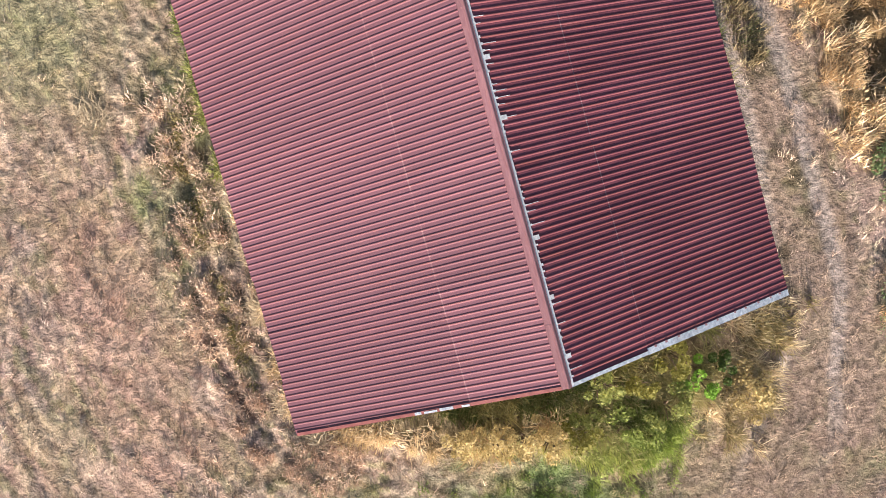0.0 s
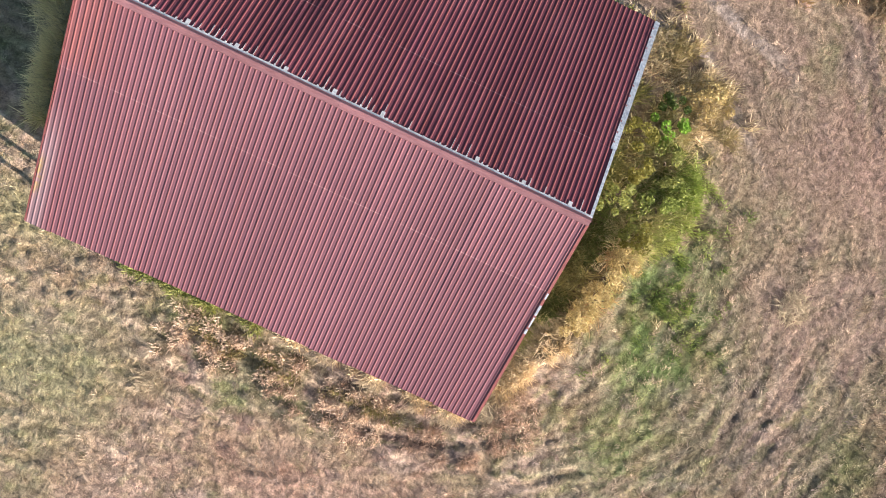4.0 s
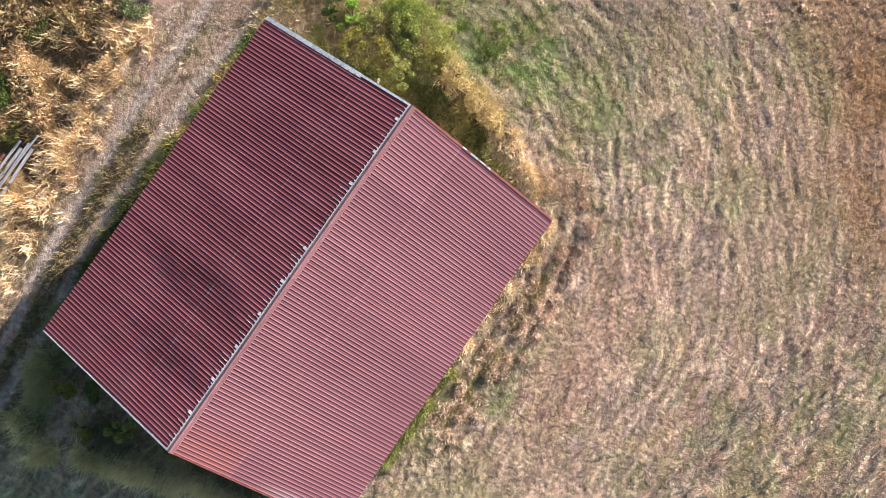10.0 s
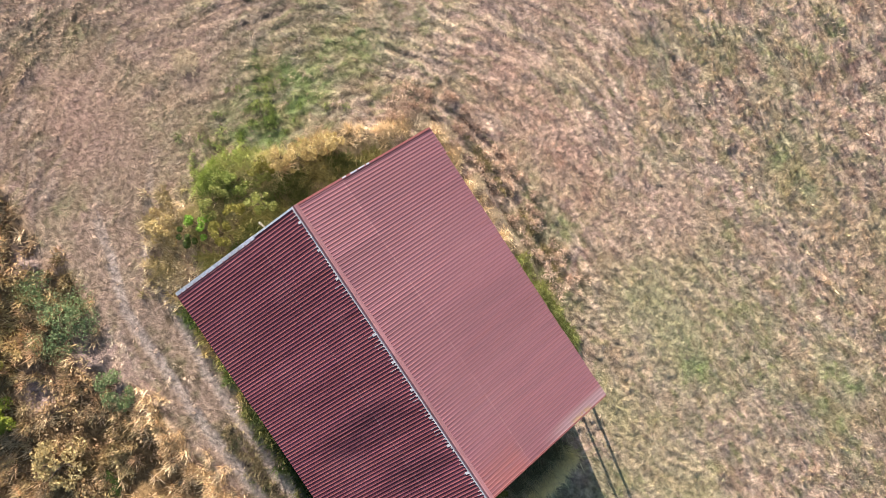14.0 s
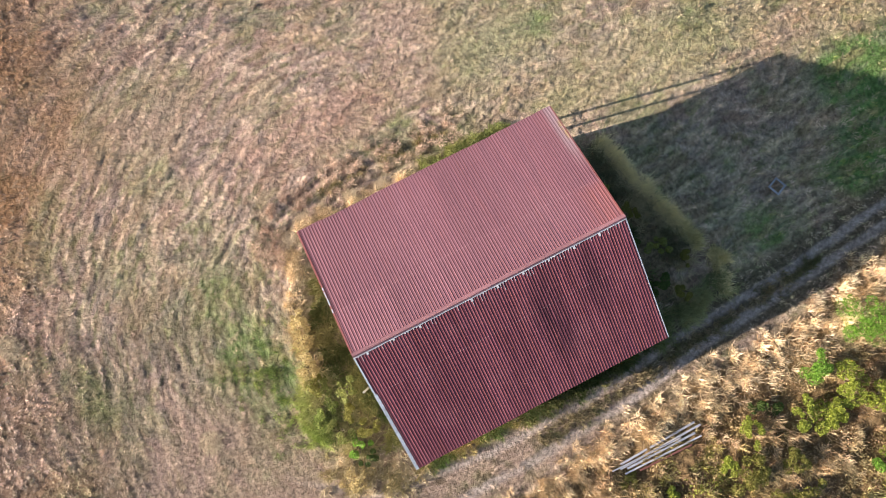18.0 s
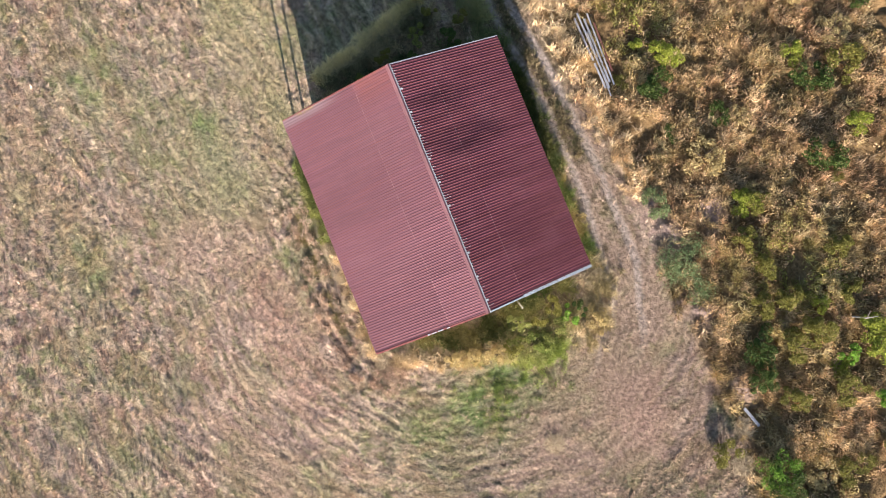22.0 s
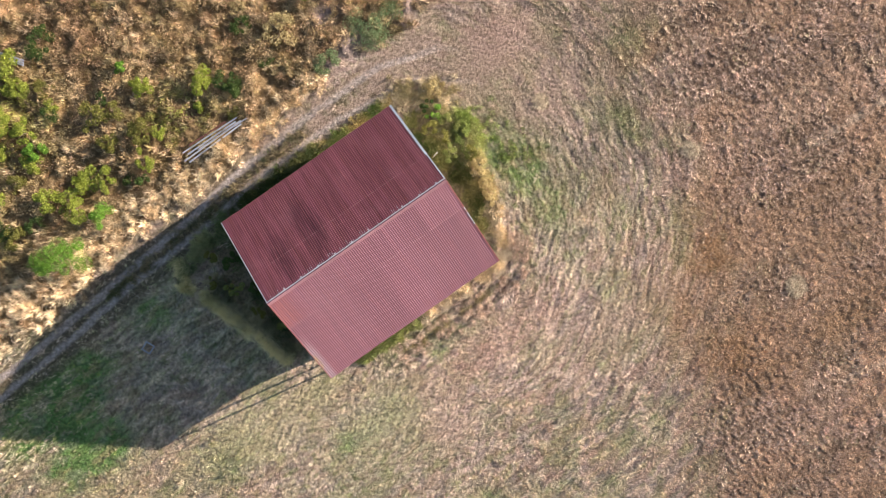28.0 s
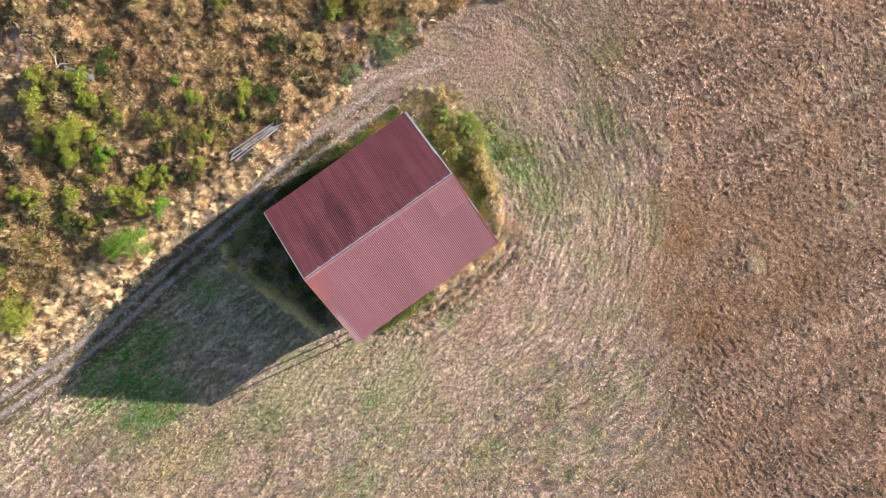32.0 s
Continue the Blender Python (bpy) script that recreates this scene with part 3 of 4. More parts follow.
# ---- plants made of many blades and leaves ----
def blade_mesh(name, x, y, z, length, width, turn, lean, tint, bend=0.0):
    """Triangles from a base to a leaning tip. lean: 0 upright, 90 degrees flat."""
    n = len(x)
    sx, sy = -np.sin(turn) * width / 2, np.cos(turn) * width / 2
    out, up = np.sin(lean) * length, np.cos(lean) * length
    v = np.empty((n, 3, 3), np.float32)
    v[:, 0] = np.stack([x - sx, y - sy, z], 1)
    v[:, 1] = np.stack([x + sx, y + sy, z], 1)
    v[:, 2] = np.stack([x + np.cos(turn) * out, y + np.sin(turn) * out, z + up], 1)
    return soup(name, v, np.repeat(tint, 3, axis=0))


def soup(name, v, tint):
    """A mesh of loose triangles or quads, v: (count, corners, 3)."""
    n, k = v.shape[:2]
    me = bpy.data.meshes.new(name)
    me.vertices.add(n * k)
    me.vertices.foreach_set("co", v.astype(np.float32).ravel())
    me.loops.add(n * k)
    me.loops.foreach_set("vertex_index", np.arange(n * k, dtype=np.int32))
    me.polygons.add(n)
    me.polygons.foreach_set("loop_start", np.arange(0, n * k, k, dtype=np.int32))
    me.update()
    set_tint(me, tint)
    return me


def scatter(x0, x1, y0, y1, density):
    n = int((x1 - x0) * (y1 - y0) * density)
    return rng.uniform(x0, x1, n), rng.uniform(y0, y1, n)


def in_sight(x, y):
    """The stretch of land that the flight takes in."""
    kite = (y < 1.36 * (x + 35.4) + 5) & (y < 30.2 - 0.71 * (x + 13.4) + 4) & (y > 0.3 - 0.715 * (x + 35.4) - 4) & (y > -38.5 + 1.46 * (x - 18.9) - 6)
    return kite | ((np.abs(x) < 22) & (y > -27) & (y < 25)) | ((x > 0) & (x < 33) & (y > -5) & (y < 15))


def pick_tint(x, y, n):
    """A colour for each clump of field grass."""
    scrub, rut, lane, bare, brown = zones(x, y)
    r, g = rng.random(n), green_share(x, y)
    base = blend(np.broadcast_to(TAN, (n, 3)), STRAW, ramp(r + (fbm(x * 0.8, y * 0.8, 3) - 0.5), 0.55, 1.05) * 0.6)
    base = blend(base, MAUVE, ramp(fbm(x * 0.45 + 9, y * 0.45, 3) + (rng.random(n) - 0.5) * 0.5, 0.42, 0.66) * 0.85)
    base = blend(base, SAGE, ramp(rng.random(n) + ramp(x, 4, -8) * 0.2 + (fbm(x * 0.16 + 3, y * 0.16, 2) - 0.5) * 0.9, 0.55, 1.0) * 0.55)
    base = blend(base, MAUVE * 0.95, ramp(x, 7, 16) * ramp(rng.random(n), 0.1, 0.8) * 0.55)
    isg = ramp(g + (rng.random(n) - 0.5) * 0.7, 0.3, 0.5)
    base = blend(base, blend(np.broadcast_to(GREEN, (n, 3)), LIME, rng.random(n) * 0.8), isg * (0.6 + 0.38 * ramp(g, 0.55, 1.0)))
    base = blend(base, RUSSET * 1.1, brown * ramp(rng.random(n), 0.1, 0.6) * 0.85)
    base = base * (1 + 0.1 * brown)[:, None]
    base = blend(base, np.array((0.46, 0.30, 0.20)), brown * 0.5 * ramp(fbm(x * 0.3 + 2, y * 0.3, 3), 0.52, 0.68))
    base = blend(base, STRAW, old_lines(x, y) * brown * 0.4)
    warm, cold, olive = patchwork(x, y)
    field = 1 - brown * 0.7
    base = blend(base, np.array((0.62, 0.45, 0.30)), warm * 0.45 * field)
    base = blend(base, np.array((0.44, 0.40, 0.38)), cold * 0.4 * field)
    base = blend(base, np.array((0.43, 0.44, 0.19)), olive * 0.32 * field)
    base = stained(base, x, y, 1.1)
    base = blend(base, speckle(base, x, y, 0.9), field * 0.8)
    base = blend(base, np.array((0.37, 0.275, 0.21)), np.maximum(bare, ramp(y, -2, 3) * ramp(x, 8, 11)) * 0.75)
    near = ramp(barn_gap(x, y), 3.2, 0.6)
    base = blend(base, STRAW, near * ramp(rng.random(n), 0.2, 0.8) * 0.6)
    return base * rng.uniform(0.92, 1.14, (n, 1))


def field_grass(name, box, per_m2, blades, length, width, spread, label, keep, lie=66):
    cx, cy = scatter(*box, per_m2)
    scrub, rut, lane, bare, brown = zones(cx, cy)
    ok = (barn_gap(cx, cy) > 0.02) & (rng.random(len(cx)) > np.maximum(scrub, np.maximum(rut * 0.97, np.maximum(lane * (0.35 + 0.4 * ramp(cx, -5, 0)), bare * 0.62))))
    ok &= (np.abs(cy - 0.2) > 4.4) | (cx < -9.8) | (cx > 8.3)
    ok &= keep(cx, cy, brown) & in_sight(cx, cy) & (rng.random(len(cx)) < 0.12 + 1.0 * ramp(np.where(brown > 0.5, drill(cx, cy) * 0.25 + crumbs(cx, cy) * 0.85, fine_rows(cx, cy) * 0.7 + comb(cx, cy) * 0.2 + clods(cx, cy) * 0.15), 0.4, 0.6))
    cx, cy = cx[ok], cy[ok]
    n = len(cx)
    tall = 0.55 + 0.9 * fbm(cx * 1.6, cy * 1.6, 3)
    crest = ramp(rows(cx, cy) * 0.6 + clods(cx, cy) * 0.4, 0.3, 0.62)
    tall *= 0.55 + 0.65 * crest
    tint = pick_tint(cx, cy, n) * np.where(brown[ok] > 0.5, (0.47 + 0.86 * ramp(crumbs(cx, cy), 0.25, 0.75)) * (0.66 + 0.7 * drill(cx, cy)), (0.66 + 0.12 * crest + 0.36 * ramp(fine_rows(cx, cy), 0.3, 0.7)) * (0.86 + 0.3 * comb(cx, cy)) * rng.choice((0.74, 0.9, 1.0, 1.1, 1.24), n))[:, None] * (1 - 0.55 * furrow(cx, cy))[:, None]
    turn = swath(cx, cy) + (fbm(cx * 1.1 + 20, cy * 1.1, 3) - 0.5) * 3.4 + rng.normal(0, 0.4, n) + np.where(rng.random(n) < 0.08, np.pi, 0)
    lean = radians(lie) + rng.normal(0, 0.25, n)
    i = np.repeat(np.arange(n), blades)
    m = len(i)
    x, y = cx[i] + rng.normal(0, spread, m), cy[i] + rng.normal(0, spread, m)
    ok = barn_gap(x, y) > 0.0
    i, x, y = i[ok], x[ok], y[ok]
    m = len(i)
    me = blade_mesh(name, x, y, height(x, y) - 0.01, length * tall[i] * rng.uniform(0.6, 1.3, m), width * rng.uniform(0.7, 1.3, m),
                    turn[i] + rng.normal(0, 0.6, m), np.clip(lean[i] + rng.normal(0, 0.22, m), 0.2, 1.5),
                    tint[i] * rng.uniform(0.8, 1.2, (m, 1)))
    me.materials.append(GRASS)
    return tagged(new(name, me), label, "grass", kind="stuff")


def inside(x, y):
    return (x > -14) & (x < 17) & (y > -16) & (y < 10)


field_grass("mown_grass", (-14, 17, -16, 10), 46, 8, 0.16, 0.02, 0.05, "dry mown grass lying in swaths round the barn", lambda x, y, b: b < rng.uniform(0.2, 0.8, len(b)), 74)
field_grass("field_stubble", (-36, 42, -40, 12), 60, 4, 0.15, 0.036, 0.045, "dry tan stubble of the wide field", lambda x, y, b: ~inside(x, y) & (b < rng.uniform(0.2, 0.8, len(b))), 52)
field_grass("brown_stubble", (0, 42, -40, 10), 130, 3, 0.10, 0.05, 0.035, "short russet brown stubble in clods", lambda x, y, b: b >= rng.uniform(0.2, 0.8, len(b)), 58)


def clump_blades(cx, cy, tint, blades, length, width, low, high, spread=0.05):
    """Round tufts: blades that fan out from a centre. Returns the arrays for blade_mesh."""
    n = len(cx)
    i = np.repeat(np.arange(n), blades)
    m = len(i)
    x, y = cx[i] + rng.normal(0, spread, m), cy[i] + rng.normal(0, spread, m)
    size = rng.uniform(0.6, 1.35, n)
    return (x, y, height(x, y) - 0.02, length * size[i] * rng.uniform(0.6, 1.2, m), width * rng.uniform(0.7, 1.3, m),
            rng.uniform(0, 2 * np.pi, m), rng.uniform(low, high, m), tint[i] * rng.uniform(0.75, 1.25, (m, 1)))


def scrub_grass():
    cx, cy = scatter(-37, 42, 6.5, 33, 10)
    scrub = zones(cx, cy)[0]
    edge = ramp(cy + (fbm(cx * 0.4, cy * 0.4, 2) - 0.5) * 2, 11.2, 9.3) * ramp(cx, 9, 3)
    open_ground = ramp(fbm(cx * 0.55 + 5, cy * 0.55, 3), 0.36, 0.5)
    ok = in_sight(cx, cy) & (rng.random(len(cx)) < scrub * np.maximum(0.25 + 0.75 * open_ground, edge) * (1 - open_soil(cx, cy)))
    cx, cy, edge = cx[ok], cy[ok], edge[ok]
    n = len(cx)
    tint = blend(np.broadcast_to(OCHRE, (n, 3)), np.array((0.45, 0.305, 0.185)), ramp(fbm(cx * 0.5, cy * 0.5, 3) + (rng.random(n) - 0.5) * 0.6, 0.3, 0.55))
    tint = blend(tint, UMBER, ramp(rng.random(n), 0.8, 1.0) * (1 - edge))
    tint = blend(tint, np.array((0.88, 0.74, 0.52)), edge * ramp(rng.random(n), 0.0, 0.5))
    olive = 0.35 * ramp(fbm(cx * 0.42 + 60, cy * 0.42 + 8, 3) + (rng.random(n) - 0.5) * 0.35, 0.5, 0.62)
    for gx, gy, gr in ((10.5, 15.5, 4.0), (-5.0, 13.0, 3.2), (-14.0, 18.5, 3.5), (-20.0, 14.0, 3.0), (25.0, 12.0, 4.0), (-27.0, 12.0, 3.0)):
        olive = np.maximum(olive, blob(cx, cy, gx, gy, gr) * ramp(rng.random(n), 0.3, 0.6))
    olive = olive * (1 - edge * 0.8)
    tint = blend(tint, np.array((0.29, 0.30, 0.07)), olive * 0.85) * rng.choice((0.5, 0.85, 1.15, 1.35, 1.65), n)[:, None]
    me = blade_mesh("scrub_grass", *clump_blades(cx, cy, tint, 34, 0.42, 0.034, 0.2, 1.3, 0.10))
    me.materials.append(GRASS)
    tagged(new("scrub_grass", me), "tall dry golden and russet grass of the rough scrub", "grass", kind="stuff")


scrub_grass()


def leaf_soup(name, centres, size, tint, droop=0.5):
    """Small leaves, one rhombus each."""
    n = len(centres)
    a = rng.normal(size=(n, 3))
    a[:, 2] = a[:, 2] * 0.5 + 0.1
    a /= np.linalg.norm(a, axis=1)[:, None]
    b = np.cross(a, rng.normal(size=(n, 3)) * (0.6, 0.6, 0.2) + (0, 0, 1.0))
    b /= np.linalg.norm(b, axis=1)[:, None] + 1e-9
    s = size * rng.uniform(0.6, 1.35, (n, 1))
    v = np.stack([centres - a * s, centres + b * s * 0.45, centres + a * s, centres - b * s * 0.45], 1)
    me = soup(name, v, np.repeat(tint, 4, axis=0))
    me.materials.append(LEAF)
    return me


def bracken():
    cx, cy = scatter(-37, 35, 9, 33, 6)
    ok = in_sight(cx, cy) & (rng.random(len(cx)) < zones(cx, cy)[0] * ramp(cy, 9.8, 11.5) * ramp(fbm(cx * 0.6 + 2, cy * 0.6, 3), 0.34, 0.5))
    cx, cy = cx[ok], cy[ok]
    n = len(cx)
    tint = blend(np.broadcast_to(np.array((0.55, 0.41, 0.25)), (n, 3)), np.array((0.39, 0.26, 0.155)), ramp(fbm(cx * 0.5, cy * 0.5, 3) + (rng.random(n) - 0.5) * 0.7, 0.4, 0.65))
    green = 0.25 * ramp(rng.random(n), 0.6, 0.9)
    for gx, gy, gr in ((10.5, 16.0, 3.6), (-5.0, 13.0, 2.6), (-14.0, 18.5, 3.0), (-19.5, 15.0, 3.0), (24.5, 12.0, 3.6), (-26.0, 12.0, 3.0)):
        green = np.maximum(green, blob(cx, cy, gx, gy, gr) * ramp(rng.random(n), 0.35, 0.6))
    tint = blend(tint, np.array((0.33, 0.36, 0.08)), green) * rng.choice((0.5, 0.9, 1.2, 1.5), n)[:, None]
    i = np.repeat(np.arange(n), 24)
    m = len(i)
    d = rng.normal(size=(m, 3))
    d /= np.linalg.norm(d, axis=1)[:, None]
    size = rng.uniform(0.16, 0.42, n)[i]
    x, y = cx[i] + d[:, 0] * size, cy[i] + d[:, 1] * size
    z = height(x, y) + np.abs(d[:, 2]) * size * 0.8 + 0.05
    me = leaf_soup("bracken", np.stack([x, y, z], 1), 0.062, tint[i] * rng.uniform(0.8, 1.2, (m, 1)))
    tagged(new("bracken", me), "matted brown and golden bracken over the rough ground", "bracken", kind="stuff")


bracken()


def crown_points(r, h, count, lobes, flat=0.75):
    """Places for leaves: the skins of many uneven lobes, with gaps between them."""
    pts = []
    turn, sx, sy = rng.uniform(0, 6.28), rng.uniform(0.95, 1.35), rng.uniform(0.65, 0.95)
    for k in range(lobes):
        a, q = rng.uniform(0, 2 * np.pi), math.sqrt(rng.random()) * rng.uniform(0.8, 1.1)
        lr = r * rng.uniform(0.18, 0.38)
        ax, ay = math.cos(a) * q * r * sx, math.sin(a) * q * r * sy
        c = np.array((ax * math.cos(turn) - ay * math.sin(turn), ax * math.sin(turn) + ay * math.cos(turn), h * (0.42 + 0.42 * (1 - q) * rng.uniform(0.6, 1.1))))
        d = rng.normal(size=(count // lobes, 3))
        d /= np.linalg.norm(d, axis=1)[:, None]
        d *= rng.uniform(0.55, 1.08, (len(d), 1)) ** 0.6
        p = c + d * lr * (1, 1, flat * min(1.0, h / r))
        pts.append(p[p[:, 2] > 0.03])
    return np.concatenate(pts)


def make_bush(x, y, r, h, tints, label, leaves=1500, leaf=0.05, group=""):
    z = float(height(np.array([x]), np.array([y]))[0])
    thing = tagged(new("bush"), label, "bush", group)
    thing.location = (x, y, z)
    pts = crown_points(r, h, leaves, max(9, int(r * 22)))
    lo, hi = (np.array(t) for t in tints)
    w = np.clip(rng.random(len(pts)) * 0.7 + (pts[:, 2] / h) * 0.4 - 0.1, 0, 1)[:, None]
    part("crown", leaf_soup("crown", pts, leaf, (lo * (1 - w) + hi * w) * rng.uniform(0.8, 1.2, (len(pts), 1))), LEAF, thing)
    for k in range(4):
        a = rng.uniform(0, 6.28)
        d = Vector((math.cos(a), math.sin(a), 0)) * r * 0.55
        bm = tube(bmesh.new(), [(0.04 * math.cos(a), 0.04 * math.sin(a), -0.05), d * 0.35 + Vector((0, 0, h * 0.35)), d + Vector((0, 0, h * 0.72))],
                  [0.035, 0.024, 0.008], 6)
        part("stem", bm, BARK, thing)
    return thing


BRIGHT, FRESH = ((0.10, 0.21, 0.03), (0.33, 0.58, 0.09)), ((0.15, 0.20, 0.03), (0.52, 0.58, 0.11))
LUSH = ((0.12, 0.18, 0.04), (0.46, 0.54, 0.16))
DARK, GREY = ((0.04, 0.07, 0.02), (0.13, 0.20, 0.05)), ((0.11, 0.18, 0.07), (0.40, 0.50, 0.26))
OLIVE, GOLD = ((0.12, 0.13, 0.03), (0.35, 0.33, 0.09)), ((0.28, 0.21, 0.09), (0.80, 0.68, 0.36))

for bx, by, br, bh, bt, text in (
        (-15.8, 9.7, 1.5, 1.5, BRIGHT, "bright green leafy bush beside the dirt track"),
        (-14.6, 18.7, 1.6, 1.3, FRESH, "lime green bush in the dry scrub"),
        (-12.2, 20.1, 1.0, 0.9, FRESH, "lime green bush in the dry scrub"),
        (-16.0, 20.6, 0.9, 0.8, OLIVE, "olive bush in the dry scrub"),
        (-25.7, 10.4, 1.5, 1.4, FRESH, "wide yellow-green bush by the track"),
        (-6.1, 17.4, 0.55, 0.7, BRIGHT, "small round bright green shrub in brown scrub"),
        (-1.2, 12.5, 0.75, 0.8, DARK, "dark green shrub behind the plank pile"),
        (-7.3, 13.5, 1.1, 0.7, OLIVE, "olive green low shrub in the scrub"),
        (-12.4, 10.6, 0.85, 0.9, BRIGHT, "bright green shrub beside the track"),
        (8.4, 10.7, 1.5, 0.5, GREY, "grey-green low bush at the track's bend"),
        (4.6, 10.5, 0.9, 0.5, GREY, "grey-green low herb beside the track"),
        (20.7, 10.9, 1.2, 1.0, DARK, "deep green bush at the scrub's edge"),
        (26.8, 10.6, 1.5, 1.2, OLIVE, "olive bush at the scrub's edge"),
        (9.6, 14.6, 0.9, 0.9, OLIVE, "dull olive bush in the scrub"),
        (10.2, 18.6, 0.9, 0.8, OLIVE, "yellow-green bush in the scrub"),
        (13.6, 12.6, 1.1, 0.9, DARK, "dark green bush in the scrub"),
        (-19.6, 16.6, 0.9, 0.8, FRESH, "yellow-green bush in the dry scrub"),
        (-18.4, 14.1, 0.7, 0.7, OLIVE, "olive bush in the dry scrub"),
        (-6.6, 12.9, 0.7, 0.7, FRESH, "yellow-green low shrub near the planks"),
        (-3.6, 12.6, 0.6, 0.6, FRESH, "yellow-green low shrub near the planks"),
        (8.0, 14.0, 0.8, 0.8, OLIVE, "dull olive bush in the scrub"),
        (11.6, 15.2, 1.0, 0.9, OLIVE, "dull olive bush in the scrub"),
        (15.0, 12.2, 1.0, 0.8, DARK, "dark green bush in the scrub"),
        (24.3, 12.3, 1.2, 1.0, OLIVE, "olive bush at the scrub's edge"),
        (28.3, 8.9, 0.9, 0.8, OLIVE, "olive bush at the scrub's edge"),
        (13.6, 15.8, 1.1, 1.1, OLIVE, "dull olive bush in the scrub"),
        (15.4, 16.8, 0.7, 0.9, BRIGHT, "bright green shrub in brown scrub"),
        (16.6, 13.4, 0.9, 0.9, OLIVE, "dull olive bush in the scrub"),
        (19.8, 11.1, 1.1, 1.0, BRIGHT, "bright green bush at the scrub's edge"),
        (17.9, 8.9, 0.8, 0.7, OLIVE, "olive low bush at the field's edge"),
        (12.6, 18.2, 0.8, 0.8, OLIVE, "yellow-green bush in the scrub"),
        (18.4, 17.8, 0.7, 0.8, BRIGHT, "bright green shrub in brown scrub"),
        (11.6, 13.6, 0.8, 0.9, OLIVE, "olive bush in the scrub"),
        (-12.4, 12.9, 0.9, 0.9, FRESH, "yellow-green bush in the dry scrub"),
        (-9.5, 14.1, 0.8, 0.8, OLIVE, "olive bush in the dry scrub"),
        (-2.6, 14.0, 1.0, 0.9, FRESH, "yellow-green bush behind the plank pile"),
        (-5.8, 15.8, 0.9, 0.8, FRESH, "yellow-green bush in the dry scrub"),
        (-13.5, 16.2, 0.9, 0.9, BRIGHT, "bright green shrub in brown scrub"),
        (-13.2, 17.5, 0.9, 0.8, FRESH, "lime green bush in the dry scrub"),
        (-15.7, 17.3, 0.9, 0.8, FRESH, "lime green bush in the dry scrub"),
        (-13.4, 11.9, 1.0, 0.9, FRESH, "yellow-green bush beside the track"),
        (-10.9, 12.2, 0.8, 0.8, FRESH, "yellow-green bush in the dry scrub"),
        (-17.6, 12.6, 0.9, 0.8, OLIVE, "olive bush in the dry scrub"),
        (-8.3, 11.9, 0.7, 0.6, FRESH, "yellow-green low shrub in the scrub"),
        (-9.4, 11.2, 0.6, 0.7, DARK, "dark green shrub beside the track")):
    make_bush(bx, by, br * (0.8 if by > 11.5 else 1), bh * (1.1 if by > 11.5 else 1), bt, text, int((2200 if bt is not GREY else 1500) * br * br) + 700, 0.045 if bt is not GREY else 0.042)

# weeds grown up along the sunny gable, each a stand of its own
FERN = ((0.11, 0.15, 0.04), (0.45, 0.48, 0.16))
for bx, by, br, bh, bt, text in (
        (8.3, 1.0, 0.34, 0.8, FERN, "feathery olive weed bush by the barn's gable"),
        (7.5, 1.5, 0.42, 1.7, FERN, "feathery olive weed bush by the barn's gable"),
        (8.8, 1.9, 0.42, 0.8, LUSH, "fresh green feathery weed bush by the gable"),
        (7.8, 2.4, 0.36, 1.6, OLIVE, "yellow-green weed bush close to the gable"),
        (8.6, 3.1, 0.4, 1.1, FERN, "feathery olive weed bush by the barn's gable"),
        (7.3, 3.5, 0.4, 1.6, OLIVE, "yellow-green weed bush close to the gable"),
        (8.2, 4.1, 0.36, 0.9, BRIGHT, "dark green leafy weed by the barn's gable"),
        (8.0, 4.7, 0.32, 0.8, DARK, "dark green leafy weed by the barn's gable"),
        (8.35, -0.75, 0.42, 1.25, GOLD, "yellow-gold dry weed bush by the gable"),
        (8.2, -1.45, 0.42, 1.1, GOLD, "orange-gold dry weed bush by the gable"),
        (8.6, -0.05, 0.42, 1.3, GOLD, "orange-gold dry weed bush by the gable"),
        (8.0, -2.2, 0.38, 0.9, GOLD, "yellow-gold dry weed bush by the gable"),
        (8.75, 0.7, 0.4, 1.1, OLIVE, "yellow-green dry weed bush by the gable"),
        (9.3, 2.6, 0.3, 0.6, LUSH, "fresh green feathery weed bush by the gable"),
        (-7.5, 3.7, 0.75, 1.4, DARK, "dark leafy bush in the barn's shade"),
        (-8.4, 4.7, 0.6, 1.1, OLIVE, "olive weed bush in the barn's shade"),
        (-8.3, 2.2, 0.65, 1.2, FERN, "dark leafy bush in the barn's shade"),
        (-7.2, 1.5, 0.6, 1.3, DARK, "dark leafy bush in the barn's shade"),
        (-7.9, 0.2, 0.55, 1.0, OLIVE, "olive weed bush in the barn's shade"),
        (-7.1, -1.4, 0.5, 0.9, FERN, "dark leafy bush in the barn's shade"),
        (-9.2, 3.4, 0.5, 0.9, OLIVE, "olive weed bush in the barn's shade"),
        (8.9, 5.4, 0.5, 0.6, GOLD, "dry golden weed bush near the barn's corner")):
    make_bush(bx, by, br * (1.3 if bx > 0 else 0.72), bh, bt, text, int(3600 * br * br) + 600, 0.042)

